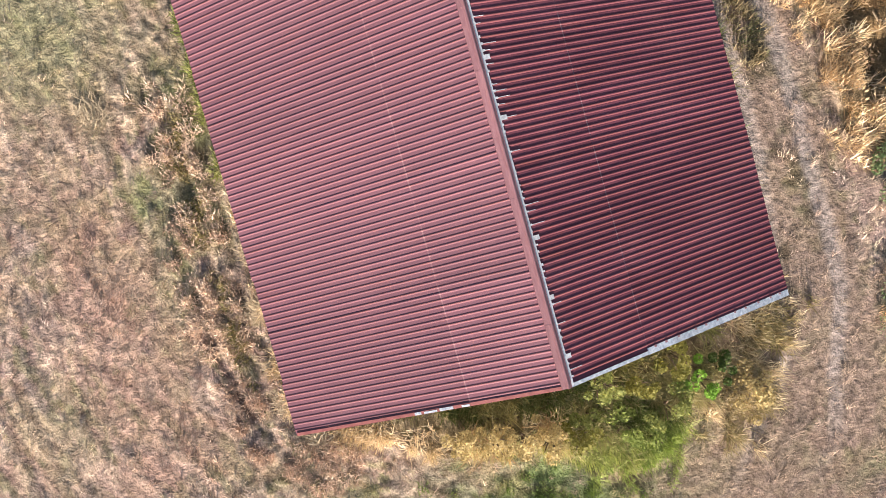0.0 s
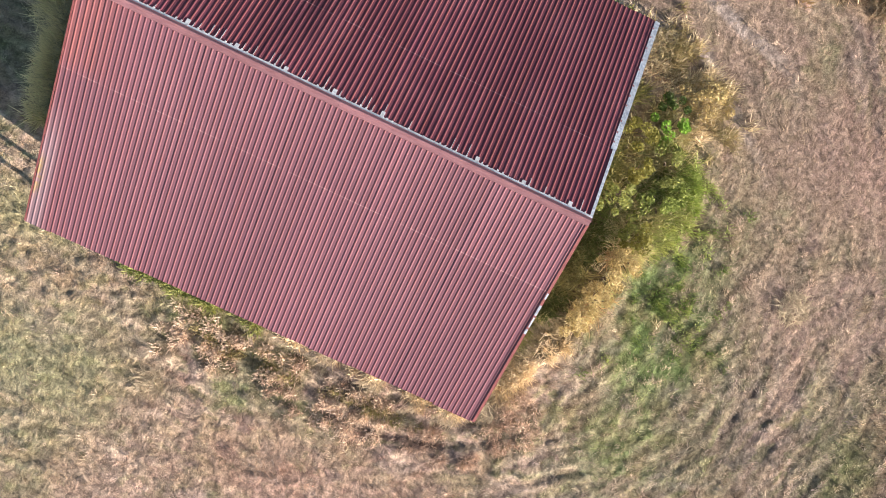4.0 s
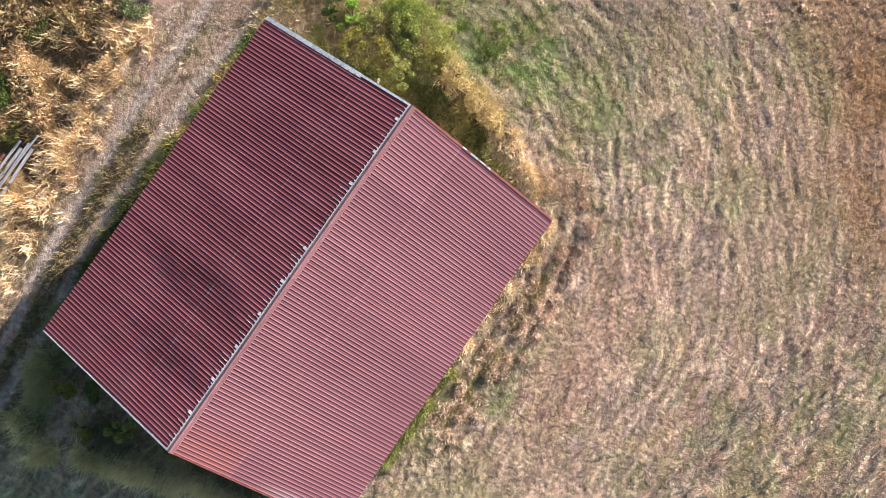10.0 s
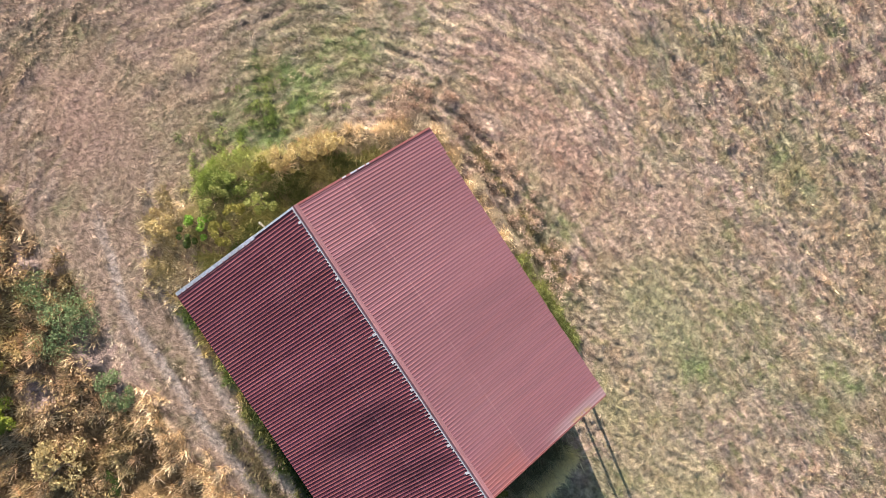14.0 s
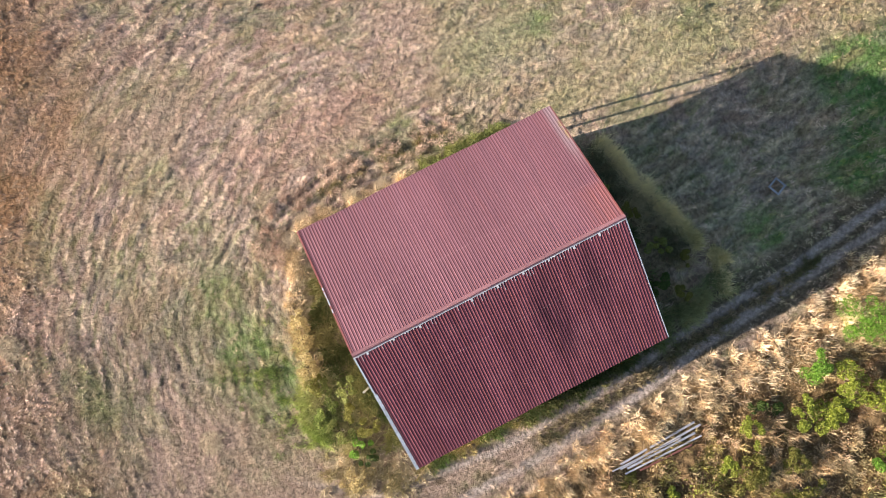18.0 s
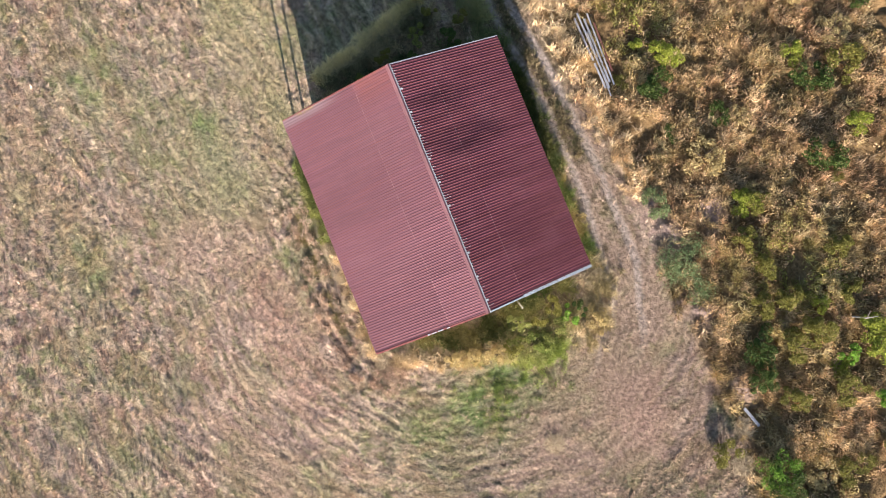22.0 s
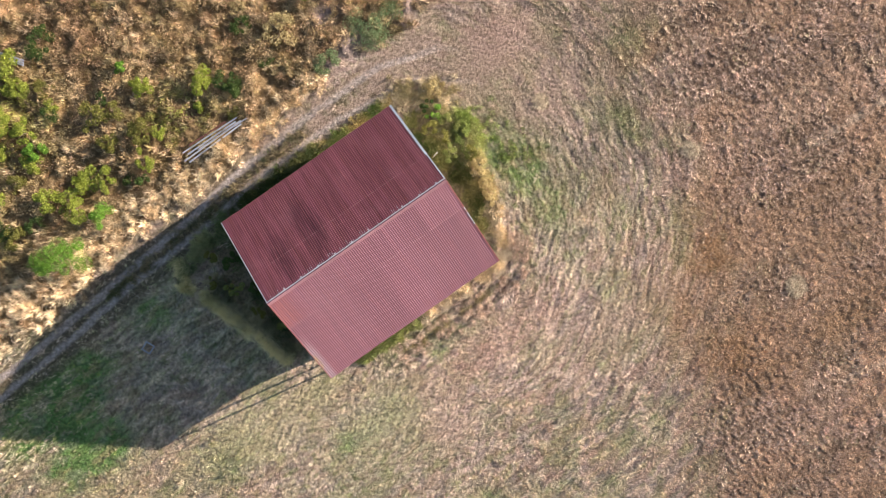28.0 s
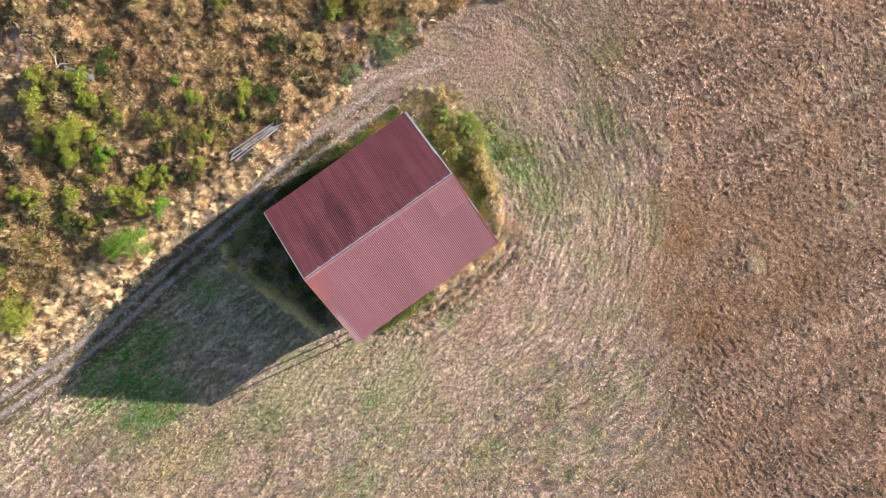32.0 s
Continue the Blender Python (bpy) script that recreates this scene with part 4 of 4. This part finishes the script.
# low scrub bushes that repeat over the rough ground
for tints, text in ((OLIVE, "low olive bush in the dry scrub"), (GOLD, "low dry golden-brown bush in the scrub"), (DARK, "low dark green bush in the scrub"),
                    (FRESH, "low yellow-green bush in the scrub")):
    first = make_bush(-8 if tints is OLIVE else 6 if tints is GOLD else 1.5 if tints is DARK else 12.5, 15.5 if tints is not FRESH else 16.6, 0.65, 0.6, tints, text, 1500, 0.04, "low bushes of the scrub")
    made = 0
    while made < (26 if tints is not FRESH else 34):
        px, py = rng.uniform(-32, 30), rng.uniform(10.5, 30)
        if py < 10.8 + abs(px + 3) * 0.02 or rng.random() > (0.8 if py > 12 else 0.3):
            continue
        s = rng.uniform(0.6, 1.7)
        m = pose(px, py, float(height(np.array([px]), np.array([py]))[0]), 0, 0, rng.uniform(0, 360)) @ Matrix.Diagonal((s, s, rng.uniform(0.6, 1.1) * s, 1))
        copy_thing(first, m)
        made += 1


def tall_weeds(name, px, py, width, count, tints, tall, label, blade=0.027, blades=32, dense=0.0):
    """A belt of tall weeds along a line."""
    t = rng.random(count)
    cx = np.interp(t, np.linspace(0, 1, len(px)), px) + rng.normal(0, width, count)
    cy = np.interp(t, np.linspace(0, 1, len(py)), py) + rng.normal(0, width, count)
    ok = (barn_gap(cx, cy) > 0.1) & (fbm(cx * 1.5 + 12, cy * 1.5, 3) > rng.uniform(0.36, 0.52, count) - dense)
    cx, cy = cx[ok], cy[ok]
    w = ramp(fbm(cx * 0.8 + 3, cy * 0.8, 3) + (rng.random(len(cx)) - 0.5) * 0.4, 0.4, 0.6)
    tint = blend(np.broadcast_to(np.array(tints[0]), (len(cx), 3)), np.array(tints[1]), w)
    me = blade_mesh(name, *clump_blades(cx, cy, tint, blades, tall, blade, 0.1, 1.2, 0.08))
    me.materials.append(GRASS)
    return tagged(new(name, me), label, "weeds", kind="stuff")


tall_weeds("weed_belt", (7.3, 7.9, 8.4, 8.5, 8.5, 8.0), (4.0, 3.7, 3.2, 2.4, 1.5, 0.8), 0.42, 420,
           ((0.52, 0.47, 0.26), (0.15, 0.20, 0.06)), 0.55, "lush feathery olive weeds along the barn's sunny gable")
tall_weeds("weed_belt", (9.6, 9.5, 9.2), (3.2, 2.3, 0.9), 0.36, 220,
           ((0.58, 0.60, 0.26), (0.34, 0.43, 0.12)), 0.42, "bright lime green weeds at the foot of the bushes")
tall_weeds("weed_belt", (9.1, 8.8, 8.5, 8.2), (0.9, -0.2, -1.2, -2.2), 0.1, 190,
           ((0.82, 0.75, 0.50), (0.56, 0.56, 0.27)), 0.36, "pale yellow rim of tall grass by the gable")
tall_weeds("weed_belt", (8.6, 8.4, 8.2, 7.9), (0.2, -0.6, -1.6, -2.4), 0.2, 70,
           ((0.60, 0.42, 0.25), (0.62, 0.54, 0.34)), 0.6, "tall orange and golden weeds by the gable")
tall_weeds("weed_belt", (6.6, 7.6, 8.6, 9.4), (6.2, 5.9, 5.5, 4.8), 0.45, 300,
           ((0.76, 0.65, 0.46), (0.40, 0.34, 0.18)), 0.42, "dry golden weeds at the barn's corner by the track")
tall_weeds("weed_belt", (8.2, 7.5, 6.8), (-2.6, -3.8, -5.0), 0.2, 170,
           ((0.84, 0.70, 0.50), (0.60, 0.48, 0.30)), 0.4, "pale straw weeds by the barn's gable corner")
tall_weeds("weed_belt", (-8.2, -9.0, -9.8, -10.8, -10.4), (-3.3, -0.8, 1.8, 4.2, 5.6), 0.16, 650,
           ((0.95, 0.85, 0.55), (0.66, 0.60, 0.32)), 0.5, "tall golden grass at the outer edge of the shaded weeds")
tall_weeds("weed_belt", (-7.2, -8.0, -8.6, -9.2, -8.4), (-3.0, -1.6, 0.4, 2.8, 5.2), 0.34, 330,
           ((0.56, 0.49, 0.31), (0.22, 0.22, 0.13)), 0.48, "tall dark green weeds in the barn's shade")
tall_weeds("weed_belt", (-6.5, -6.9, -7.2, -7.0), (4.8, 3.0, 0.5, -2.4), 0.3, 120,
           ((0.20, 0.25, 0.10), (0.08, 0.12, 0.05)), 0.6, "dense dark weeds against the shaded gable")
for wx, wy in ((-17.0, 8.75), (-12.0, 9.1), (-8.0, 9.5), (-3.0, 9.45), (0.8, 9.7)):
    tall_weeds("straw_tufts", (wx - 2.6, wx, wx + 2.6), (wy - 0.15, wy, wy + 0.1), 0.34, 90,
               ((0.84, 0.67, 0.44), (0.66, 0.49, 0.29)), 0.32, "big pale fountains of dry straw along the track", 0.02, 44)
tall_weeds("weed_belt", (-4.6, -2.6, -0.2), (-5.85, -5.95, -6.0), 0.17, 230,
           ((0.40, 0.42, 0.16), (0.20, 0.25, 0.08)), 0.34, "bright green weeds under the barn's eave", dense=0.12)
tall_weeds("weed_belt", (-5.4, -2.0, 1.0), (6.2, 6.4, 6.45), 0.22, 190,
           ((0.30, 0.28, 0.11), (0.09, 0.12, 0.04)), 0.55, "dark weeds between the barn and the track", dense=0.12)
tall_weeds("weed_belt", (-15.0, -12.0, -7.3, -3.0, 0.5), (6.35, 6.7, 7.05, 7.65, 7.85), 0.2, 280,
           ((0.34, 0.28, 0.17), (0.14, 0.15, 0.07)), 0.24, "low brown and green weeds between the wheel ruts", dense=0.06)
tall_weeds("weed_belt", (-6.3, -7.6, -9.2, -11.0), (5.9, 5.8, 5.5, 5.2), 0.3, 230,
           ((0.40, 0.42, 0.22), (0.18, 0.23, 0.10)), 0.6, "grey-green tall grass in the shade beside the track", dense=0.06)
tall_weeds("weed_belt", (0.5, 3.0, 6.2), (6.3, 6.3, 6.3), 0.2, 200,
           ((0.58, 0.46, 0.20), (0.20, 0.28, 0.08)), 0.42, "olive and golden weeds under the north eave", dense=0.12)
tall_weeds("weed_belt", (0.5, 3.5, 6.3, 6.6), (-5.8, -5.9, -6.0, -4.6), 0.16, 330,
           ((0.92, 0.78, 0.55), (0.66, 0.52, 0.34)), 0.42, "pale straw tufts along the barn's eave")

tall_weeds("weed_belt", (10.2, 10.6, 10.5, 10.0), (1.8, 0.6, -0.8, -2.0), 0.8, 150,
           ((0.38, 0.45, 0.15), (0.20, 0.28, 0.08)), 0.2, "low fresh green herbs on the mown field")

for gap, many in ((0.0, 190), (0.58, 230), (1.15, 200)):
    tall_weeds("straw_swath", (-2.6, 0.5, 3.5, 6.0 + gap * 0.6, 7.8 + gap * 0.9), (-6.75 - gap, -6.85 - gap, -6.85 - gap, -6.3 - gap, -4.9 - gap * 0.7), 0.13, many,
               ((0.86, 0.70, 0.57), (0.58, 0.44, 0.35)), 0.2, "pale tufts of uncut straw in a swath along the barn", 0.026, 30)
tall_weeds("weed_belt", (-2.0, 2.0, 5.5), (-7.15, -7.2, -7.0), 0.09, 80,
           ((0.42, 0.36, 0.18), (0.28, 0.25, 0.12)), 0.2, "dull olive weeds in the furrow beside the barn")

tall_weeds("weed_belt", (6.4, 7.0, 7.4, 7.2), (-3.4, -2.2, -0.8, 0.6), 0.3, 170,
           ((0.34, 0.30, 0.13), (0.10, 0.12, 0.04)), 0.5, "dull brown and olive weeds against the gable wall", dense=0.1)
tall_weeds("weed_belt", (6.5, 6.8, 6.9, 6.8), (4.9, 3.6, 2.2, 1.2), 0.25, 170,
           ((0.36, 0.34, 0.14), (0.12, 0.17, 0.05)), 0.6, "dense olive weeds close against the gable wall")

# ---- the barn ----
barn = tagged(new("barn"), "open-sided barn with a faded red corrugated metal roof", "barn")
PITCH = 2 * HALF_L / 95
SLOPE = math.hypot(HALF_W, RIDGE - EAVE)
COS, SIN = HALF_W / SLOPE, (RIDGE - EAVE) / SLOPE
JOINT = 1.81 / COS


def sheet_mesh(ribs, length, rib=0.0098, thick=0.004):
    """Ribbed sheet: x across, y down the slope."""
    prof = [(0.0, 0.0)]
    for k in range(ribs):
        prof += [((k + f) * PITCH, h * rib) for f, h in ((0.44, 0.0), (0.52, 0.14), (0.60, 0.6), (0.67, 0.92), (0.73, 1.0), (0.80, 0.92), (0.88, 0.6), (0.95, 0.14))]
    prof.append((ribs * PITCH, 0.0))
    n, verts, faces = len(prof), [], []
    for z0 in (0.0, -thick):
        for yy in (0.0, length):
            verts += [(u, yy, h + z0) for u, h in prof]
    for k in range(n - 1):
        faces.append((k, k + 1, n + k + 1, n + k))
        faces.append((2 * n + k, 3 * n + k, 3 * n + k + 1, 2 * n + k + 1))
        faces.append((k, 2 * n + k, 2 * n + k + 1, k + 1))
        faces.append((n + k, n + k + 1, 3 * n + k + 1, 3 * n + k))
    faces += [(0, n, 3 * n, 2 * n), (n - 1, 3 * n - 1, 4 * n - 1, 2 * n - 1)]
    me = mesh_from("roof_sheet", verts, faces)
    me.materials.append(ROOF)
    return me


def slope_matrix(side):
    """Axes of a slope: x along the ridge, y down it, z out of it; side 1 north, -1 south."""
    m = Matrix(((side, 0, 0), (0, side * COS, side * SIN), (0, -SIN, COS))).to_4x4()
    return Matrix.Translation((-HALF_L * side, 0, RIDGE - 0.035)) @ m


UPPER, LOWER = JOINT, SLOPE - JOINT + 0.1
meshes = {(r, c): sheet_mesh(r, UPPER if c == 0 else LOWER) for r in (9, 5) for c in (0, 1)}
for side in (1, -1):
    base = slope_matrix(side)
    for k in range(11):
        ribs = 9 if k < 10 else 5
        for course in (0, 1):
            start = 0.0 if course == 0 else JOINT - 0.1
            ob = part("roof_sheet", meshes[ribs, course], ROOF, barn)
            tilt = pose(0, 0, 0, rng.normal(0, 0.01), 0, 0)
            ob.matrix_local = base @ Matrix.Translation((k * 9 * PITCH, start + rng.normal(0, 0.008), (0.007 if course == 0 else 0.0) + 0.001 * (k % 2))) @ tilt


def strip(side, x0, x1, y0, y1, lift, thick=0.004, tip=0.0):
    """A flat strip on a slope, in the slope's own axes. tip: degrees by which it leans towards the gable."""
    bm = bmesh.new()
    m = slope_matrix(side) @ Matrix.Translation(((x0 + x1) / 2, (y0 + y1) / 2, lift)) @ Matrix.Rotation(radians(tip), 4, "Y") @ Matrix.Diagonal((x1 - x0, y1 - y0, thick, 1))
    bmesh.ops.create_cube(bm, size=1, matrix=m)
    return bm


# ridge: red cap lengths over a pale dressed flashing
for k in range(10):
    a, b = k * 1.2 - 0.02, k * 1.2 + 1.22
    lift = 0.036 + 0.003 * (k % 2)
    a, b = max(a, -0.03), min(b, 12.03)
    bm = bmesh.new()
    prof = [(-0.125, -0.085), (-0.12, -0.05), (-0.035, -0.012), (-0.02, 0.018), (0.0, 0.03), (0.02, 0.018), (0.035, -0.012), (0.07, -0.03)]
    rings = [[bm.verts.new((-HALF_L + xx, yy, RIDGE + zz + 0.015 + lift - 0.036 + dz)) for yy, zz in prof] for dz in (0, -0.004) for xx in (a, b)]
    for q in range(len(prof) - 1):
        bm.faces.new((rings[0][q], rings[1][q], rings[1][q + 1], rings[0][q + 1]))
        bm.faces.new((rings[2][q + 1], rings[3][q + 1], rings[3][q], rings[2][q]))
    bm.faces.new(rings[0] + rings[2][::-1]), bm.faces.new(rings[3] + rings[1][::-1])
    bm.faces.new((rings[0][0], rings[2][0], rings[3][0], rings[1][0])), bm.faces.new((rings[0][-1], rings[1][-1], rings[3][-1], rings[2][-1]))
    bmesh.ops.recalc_face_normals(bm, faces=bm.faces)
    part("ridge_cap", bm, CAPRED, barn)
ridge_strips = []
for k in range(5):
    flashing = part("ridge_flashing", strip(1, k * 2.4 - 0.01, k * 2.4 + 2.405, 0.055, 0.118, 0.024 + 0.002 * (k % 2)), CHALK, barn, "pale bare metal ridge flashing")
    ridge_strips.append(flashing)
for k in range(94):
    if rng.random() < 0.22:
        continue
    u = (k + 0.71) * PITCH
    run = rng.uniform(0.01, 0.05) if k % 9 else rng.uniform(0.07, 0.13)
    wide = rng.uniform(0.012, 0.026) if k % 9 else 0.05
    part("ridge_tab", strip(1, u - wide, u + wide * 0.8, 0.114, 0.12 + run, 0.022, 0.005), CHALK, ridge_strips[min(4, int(u / 2.4))], "whitened dressed tab of the ridge flashing")
    if rng.random() < 0.6:
        continue
    part("rib_streak", strip(1, u - 0.006, u + 0.005, 0.118 + run, 0.12 + run + rng.uniform(0.06, 0.3), 0.0185, 0.003), CHALK, barn, "white streak of bare metal on a rib")

# verges: broad bare strips on the east edge, narrow pale rims elsewhere
E = 2 * HALF_L
verge_strips = []
for k in range(6):
    y0 = 1.95 + k * 0.675
    verge_strips.append(part("verge_flashing", strip(1, E - 0.095, E + 0.04, y0, y0 + 0.672, 0.0118 + 0.002 * (k % 2)), ZINC, barn, "broad bare zinc verge strip"))
for k in range(11):
    y0 = 2.1 + k * 0.36 + rng.normal(0, 0.05)
    part("verge_clip", strip(1, E - 0.105, E - 0.06, y0, y0 + 0.05, 0.019, 0.008), CAPRED, verge_strips[max(0, min(5, int((y0 - 1.95) / 0.675)))], "small red verge clip")
part("verge_rim", strip(1, E - 0.04, E + 0.03, 0.05, 1.95, 0.0195, tip=3), ZINC, barn)
part("verge_rim", strip(1, -0.03, 0.02, 0.05, 2.6, 0.0195), ZINC, barn)
part("verge_rim", strip(1, -0.025, 0.012, 2.6, SLOPE, 0.0195), ZINC, barn)
part("verge_rim", strip(-1, E - 0.012, E + 0.025, 0.1, SLOPE, 0.0195), RIMRED, barn)
part("verge_rim", strip(-1, -0.035, 0.035, 0.1, SLOPE, 0.0195, tip=-4), RIMRED, barn, "bare bright red verge edge")
for k in range(4):
    part("verge_patch", strip(-1, -0.03, 0.012 + 0.015 * (k % 2), 1.98 + k * 0.35, 1.98 + k * 0.35 + rng.uniform(0.12, 0.3), 0.025), ZINC, barn, "pale flaked patch on the verge")


def wall(name, corners, axis, thick):
    """A slab: an outline in a plane across an axis, with a thickness."""
    bm = bmesh.new()
    lo = [bm.verts.new(c) for c in corners]
    off = Vector((thick, 0, 0)) if axis == "x" else Vector((0, thick, 0))
    hi = [bm.verts.new(Vector(c) + off) for c in corners]
    bm.faces.new(lo), bm.faces.new(hi[::-1])
    for k in range(len(lo)):
        bm.faces.new((lo[k], hi[k], hi[(k + 1) % len(lo)], lo[(k + 1) % len(lo)]))
    bmesh.ops.recalc_face_normals(bm, faces=bm.faces)
    part(name, bm, RENDER, barn)


def under(y):
    return RIDGE - abs(y) * (RIDGE - EAVE) / HALF_W - 0.09


for gx in (-5.85, 5.65):
    wall("gable_wall", [(gx, -4.4, -0.1), (gx, 5.1, -0.1), (gx, 5.1, under(5.1)), (gx, 0, under(0)), (gx, -4.4, under(4.4))], "x", 0.2)
wall("long_wall", [(-5.65, -4.4, -0.1), (5.65, -4.4, -0.1), (5.65, -4.4, under(4.4)), (-5.65, -4.4, under(4.4))], "y", 0.2)
wall("long_wall", [(-5.65, 4.9, -0.1), (5.65, 4.9, -0.1), (5.65, 4.9, under(5.1)), (-5.65, 4.9, under(5.1))], "y", 0.2)
for gx in (-5.86, -2.93, 0, 2.93, 5.86):
    part("post", beam(bmesh.new(), (gx, -5.44, -0.1), (gx, -5.44, 2.9), 0.1, 0.1), TIMBER, barn)
part("eave_beam", beam(bmesh.new(), (-5.95, -5.42, EAVE - 0.14), (5.95, -5.42, EAVE - 0.14), 0.12, 0.14), TIMBER, barn)
part("eave_beam", beam(bmesh.new(), (-5.95, 5.3, EAVE - 0.10), (5.95, 5.3, EAVE - 0.10), 0.1, 0.12), TIMBER, barn)

# ---- loose things ----
def ground_at(x, y):
    return float(height(np.array([x]), np.array([y]))[0])


post = tagged(new("leaning_post", None), "short white painted post leaning out from the gable", "post")
post.location = (6.45, 1.9, ground_at(6.45, 1.9))
part("shaft", tube(bmesh.new(), [(0, 0, -0.05), (0.2, 0.03, 0.25), (0.4, 0.06, 0.5)], [0.05, 0.048, 0.045], 10), WHITE, post)
part("cap", tube(bmesh.new(), [(0.39, 0.059, 0.49), (0.43, 0.065, 0.54)], [0.065, 0.05], 10), WHITE, post)

PILE = max(ground_at(q, 10.7) for q in (-6, -5, -4, -3, -2)) + 0.12
for wy, ey, wx, ex, lift, wide, mat in ((10.30, 10.42, -6.1, -2.1, 0.0, 0.10, 0), (10.52, 10.60, -6.3, -2.0, 0.03, 0.09, 0), (10.76, 10.74, -5.9, -2.3, 0.0, 0.10, 0),
                                         (11.00, 10.90, -6.1, -2.1, 0.03, 0.08, 0), (11.16, 11.08, -5.5, -2.8, 0.02, 0.09, 1), (10.62, 10.50, -5.2, -1.6, 0.07, 0.06, 0)):
    bm = beam(bmesh.new(), (wx + 4, wy - 10.7, 0), (ex + 4, ey - 10.7, 0), wide, 0.045, 0.005, rng.normal(0, 0.1))
    me = bpy.data.meshes.new("plank")
    bm.to_mesh(me)
    bm.free()
    me.materials.append(REDWOOD if mat else TIMBER)
    plank = new("plank", me)
    plank.location = (-4, 10.7, PILE + lift)
    tagged(plank, "red stained old plank lying in the pile" if mat else "long silver-grey weathered plank lying in the grass", "plank", "pile of old planks")

dead = tagged(new("dead_branch"), "bleached forked dead branch lying in the scrub", "branch")
dead.location = (-12.6, 23.2, ground_at(-12.6, 23.2) + 0.25)
for path, r in ((((-0.9, -0.5, 0), (-0.2, 0, 0.1), (0.3, 0.1, 0.15), (0.9, -0.3, 0.2)), (0.09, 0.08, 0.06, 0.03)),
                (((0.0, 0.05, 0.1), (0.3, 0.6, 0.25), (0.35, 1.1, 0.3)), (0.06, 0.045, 0.02)),
                (((0.3, 0.6, 0.25), (0.65, 0.85, 0.35)), (0.035, 0.015))):
    part("limb", tube(bmesh.new(), path, r, 8), BLEACHED, dead)
for k in range(3):
    bm = beam(bmesh.new(), (-0.55, 0.9 + k * 0.14, 0), (0.6 + 0.1 * k, -0.85 + k * 0.1, 0), 0.11, 0.05)
    me = bpy.data.meshes.new("rail")
    bm.to_mesh(me)
    bm.free()
    me.materials.append(TIMBER)
    rail = tagged(new("rail", me), "grey weathered fence rail lying in the scrub", "rail", "fallen fence rails")
    rail.location = (-11.5, 21.7, ground_at(-11.5, 21.7) + 0.3 + 0.03 * k)


board = bpy.data.meshes.new("board")
bm = beam(bmesh.new(), (-0.55, 0.25, 0), (0.55, -0.2, 0.02), 0.16, 0.03)
bm.to_mesh(board)
bm.free()
board.materials.append(TIMBER)
for bx, by, turn in ((16.7, 10.9, 40),):
    ob = tagged(new("board", board), "short silver-grey board lying at the scrub's edge", "board")
    ob.matrix_world = pose(bx, by, ground_at(bx, by) + 0.14, 0, 0, turn)
twig = tagged(new("dead_branch"), "thin bleached dead branch standing out of the scrub", "branch")
twig.location = (13.9, 17.9, ground_at(13.9, 17.9))
for path, r in ((((0, 0, -0.05), (0.15, 0.3, 0.7), (0.2, 0.75, 1.0)), (0.05, 0.035, 0.012)), (((0.15, 0.3, 0.7), (-0.2, 0.5, 0.95)), (0.025, 0.01))):
    part("limb", tube(bmesh.new(), path, r, 7), BLEACHED, twig)


def straw_heap(x, y, r, label, bright=1.0):
    n = int(900 * r)
    a, q = rng.uniform(0, 6.28, n), np.sqrt(rng.random(n)) * r
    hx, hy = x + np.cos(a) * q, y + np.sin(a) * q
    hz = height(hx, hy) + 0.22 * r * np.maximum(0, 1 - q / r) * rng.random(n)
    tint = np.array((0.60, 0.50, 0.36)) * bright * rng.uniform(0.75, 1.15, (n, 1))
    me = blade_mesh("straw_heap", hx, hy, hz, rng.uniform(0.15, 0.4, n), rng.uniform(0.02, 0.035, n), rng.uniform(0, 6.28, n), rng.uniform(1.0, 1.45, n), tint)
    me.materials.append(GRASS)
    tagged(new("straw_heap", me), label, "straw", kind="stuff")


for hx, hy, hr in ((20.2, -7.1, 0.55), (20.8, -18.0, 0.7), (-2.45, -9.0, 0.4), (29.0, -18.5, 0.5), (3.4, -6.35, 0.34), (1.9, -6.15, 0.26), (4.9, -6.3, 0.3), (6.75, -5.75, 0.42), (5.9, -6.35, 0.3), (18.9, 9.6, 0.6), (17.1, 10.4, 0.5), (14.1, 0.9, 0.5)):
    straw_heap(hx, hy, hr, "small heap of pale dry straw lying on the field")

# a low square frame lying in the barn's shade
square = tagged(new("wooden_frame"), "small square frame of grey wood lying on shaded grass", "frame")
square.location = (-14.9, 2.35, ground_at(-14.9, 2.35) + 0.07)
square.rotation_euler = (0, 0, radians(24))
for a, b in (((-0.31, -0.28, 0), (0.31, -0.28, 0)), ((-0.31, 0.28, 0), (0.31, 0.28, 0)), ((-0.27, -0.24, 0), (-0.27, 0.24, 0)), ((0.27, -0.24, 0), (0.27, 0.24, 0))):
    part("rail", beam(bmesh.new(), a, b, 0.08, 0.05), TIMBER, square)
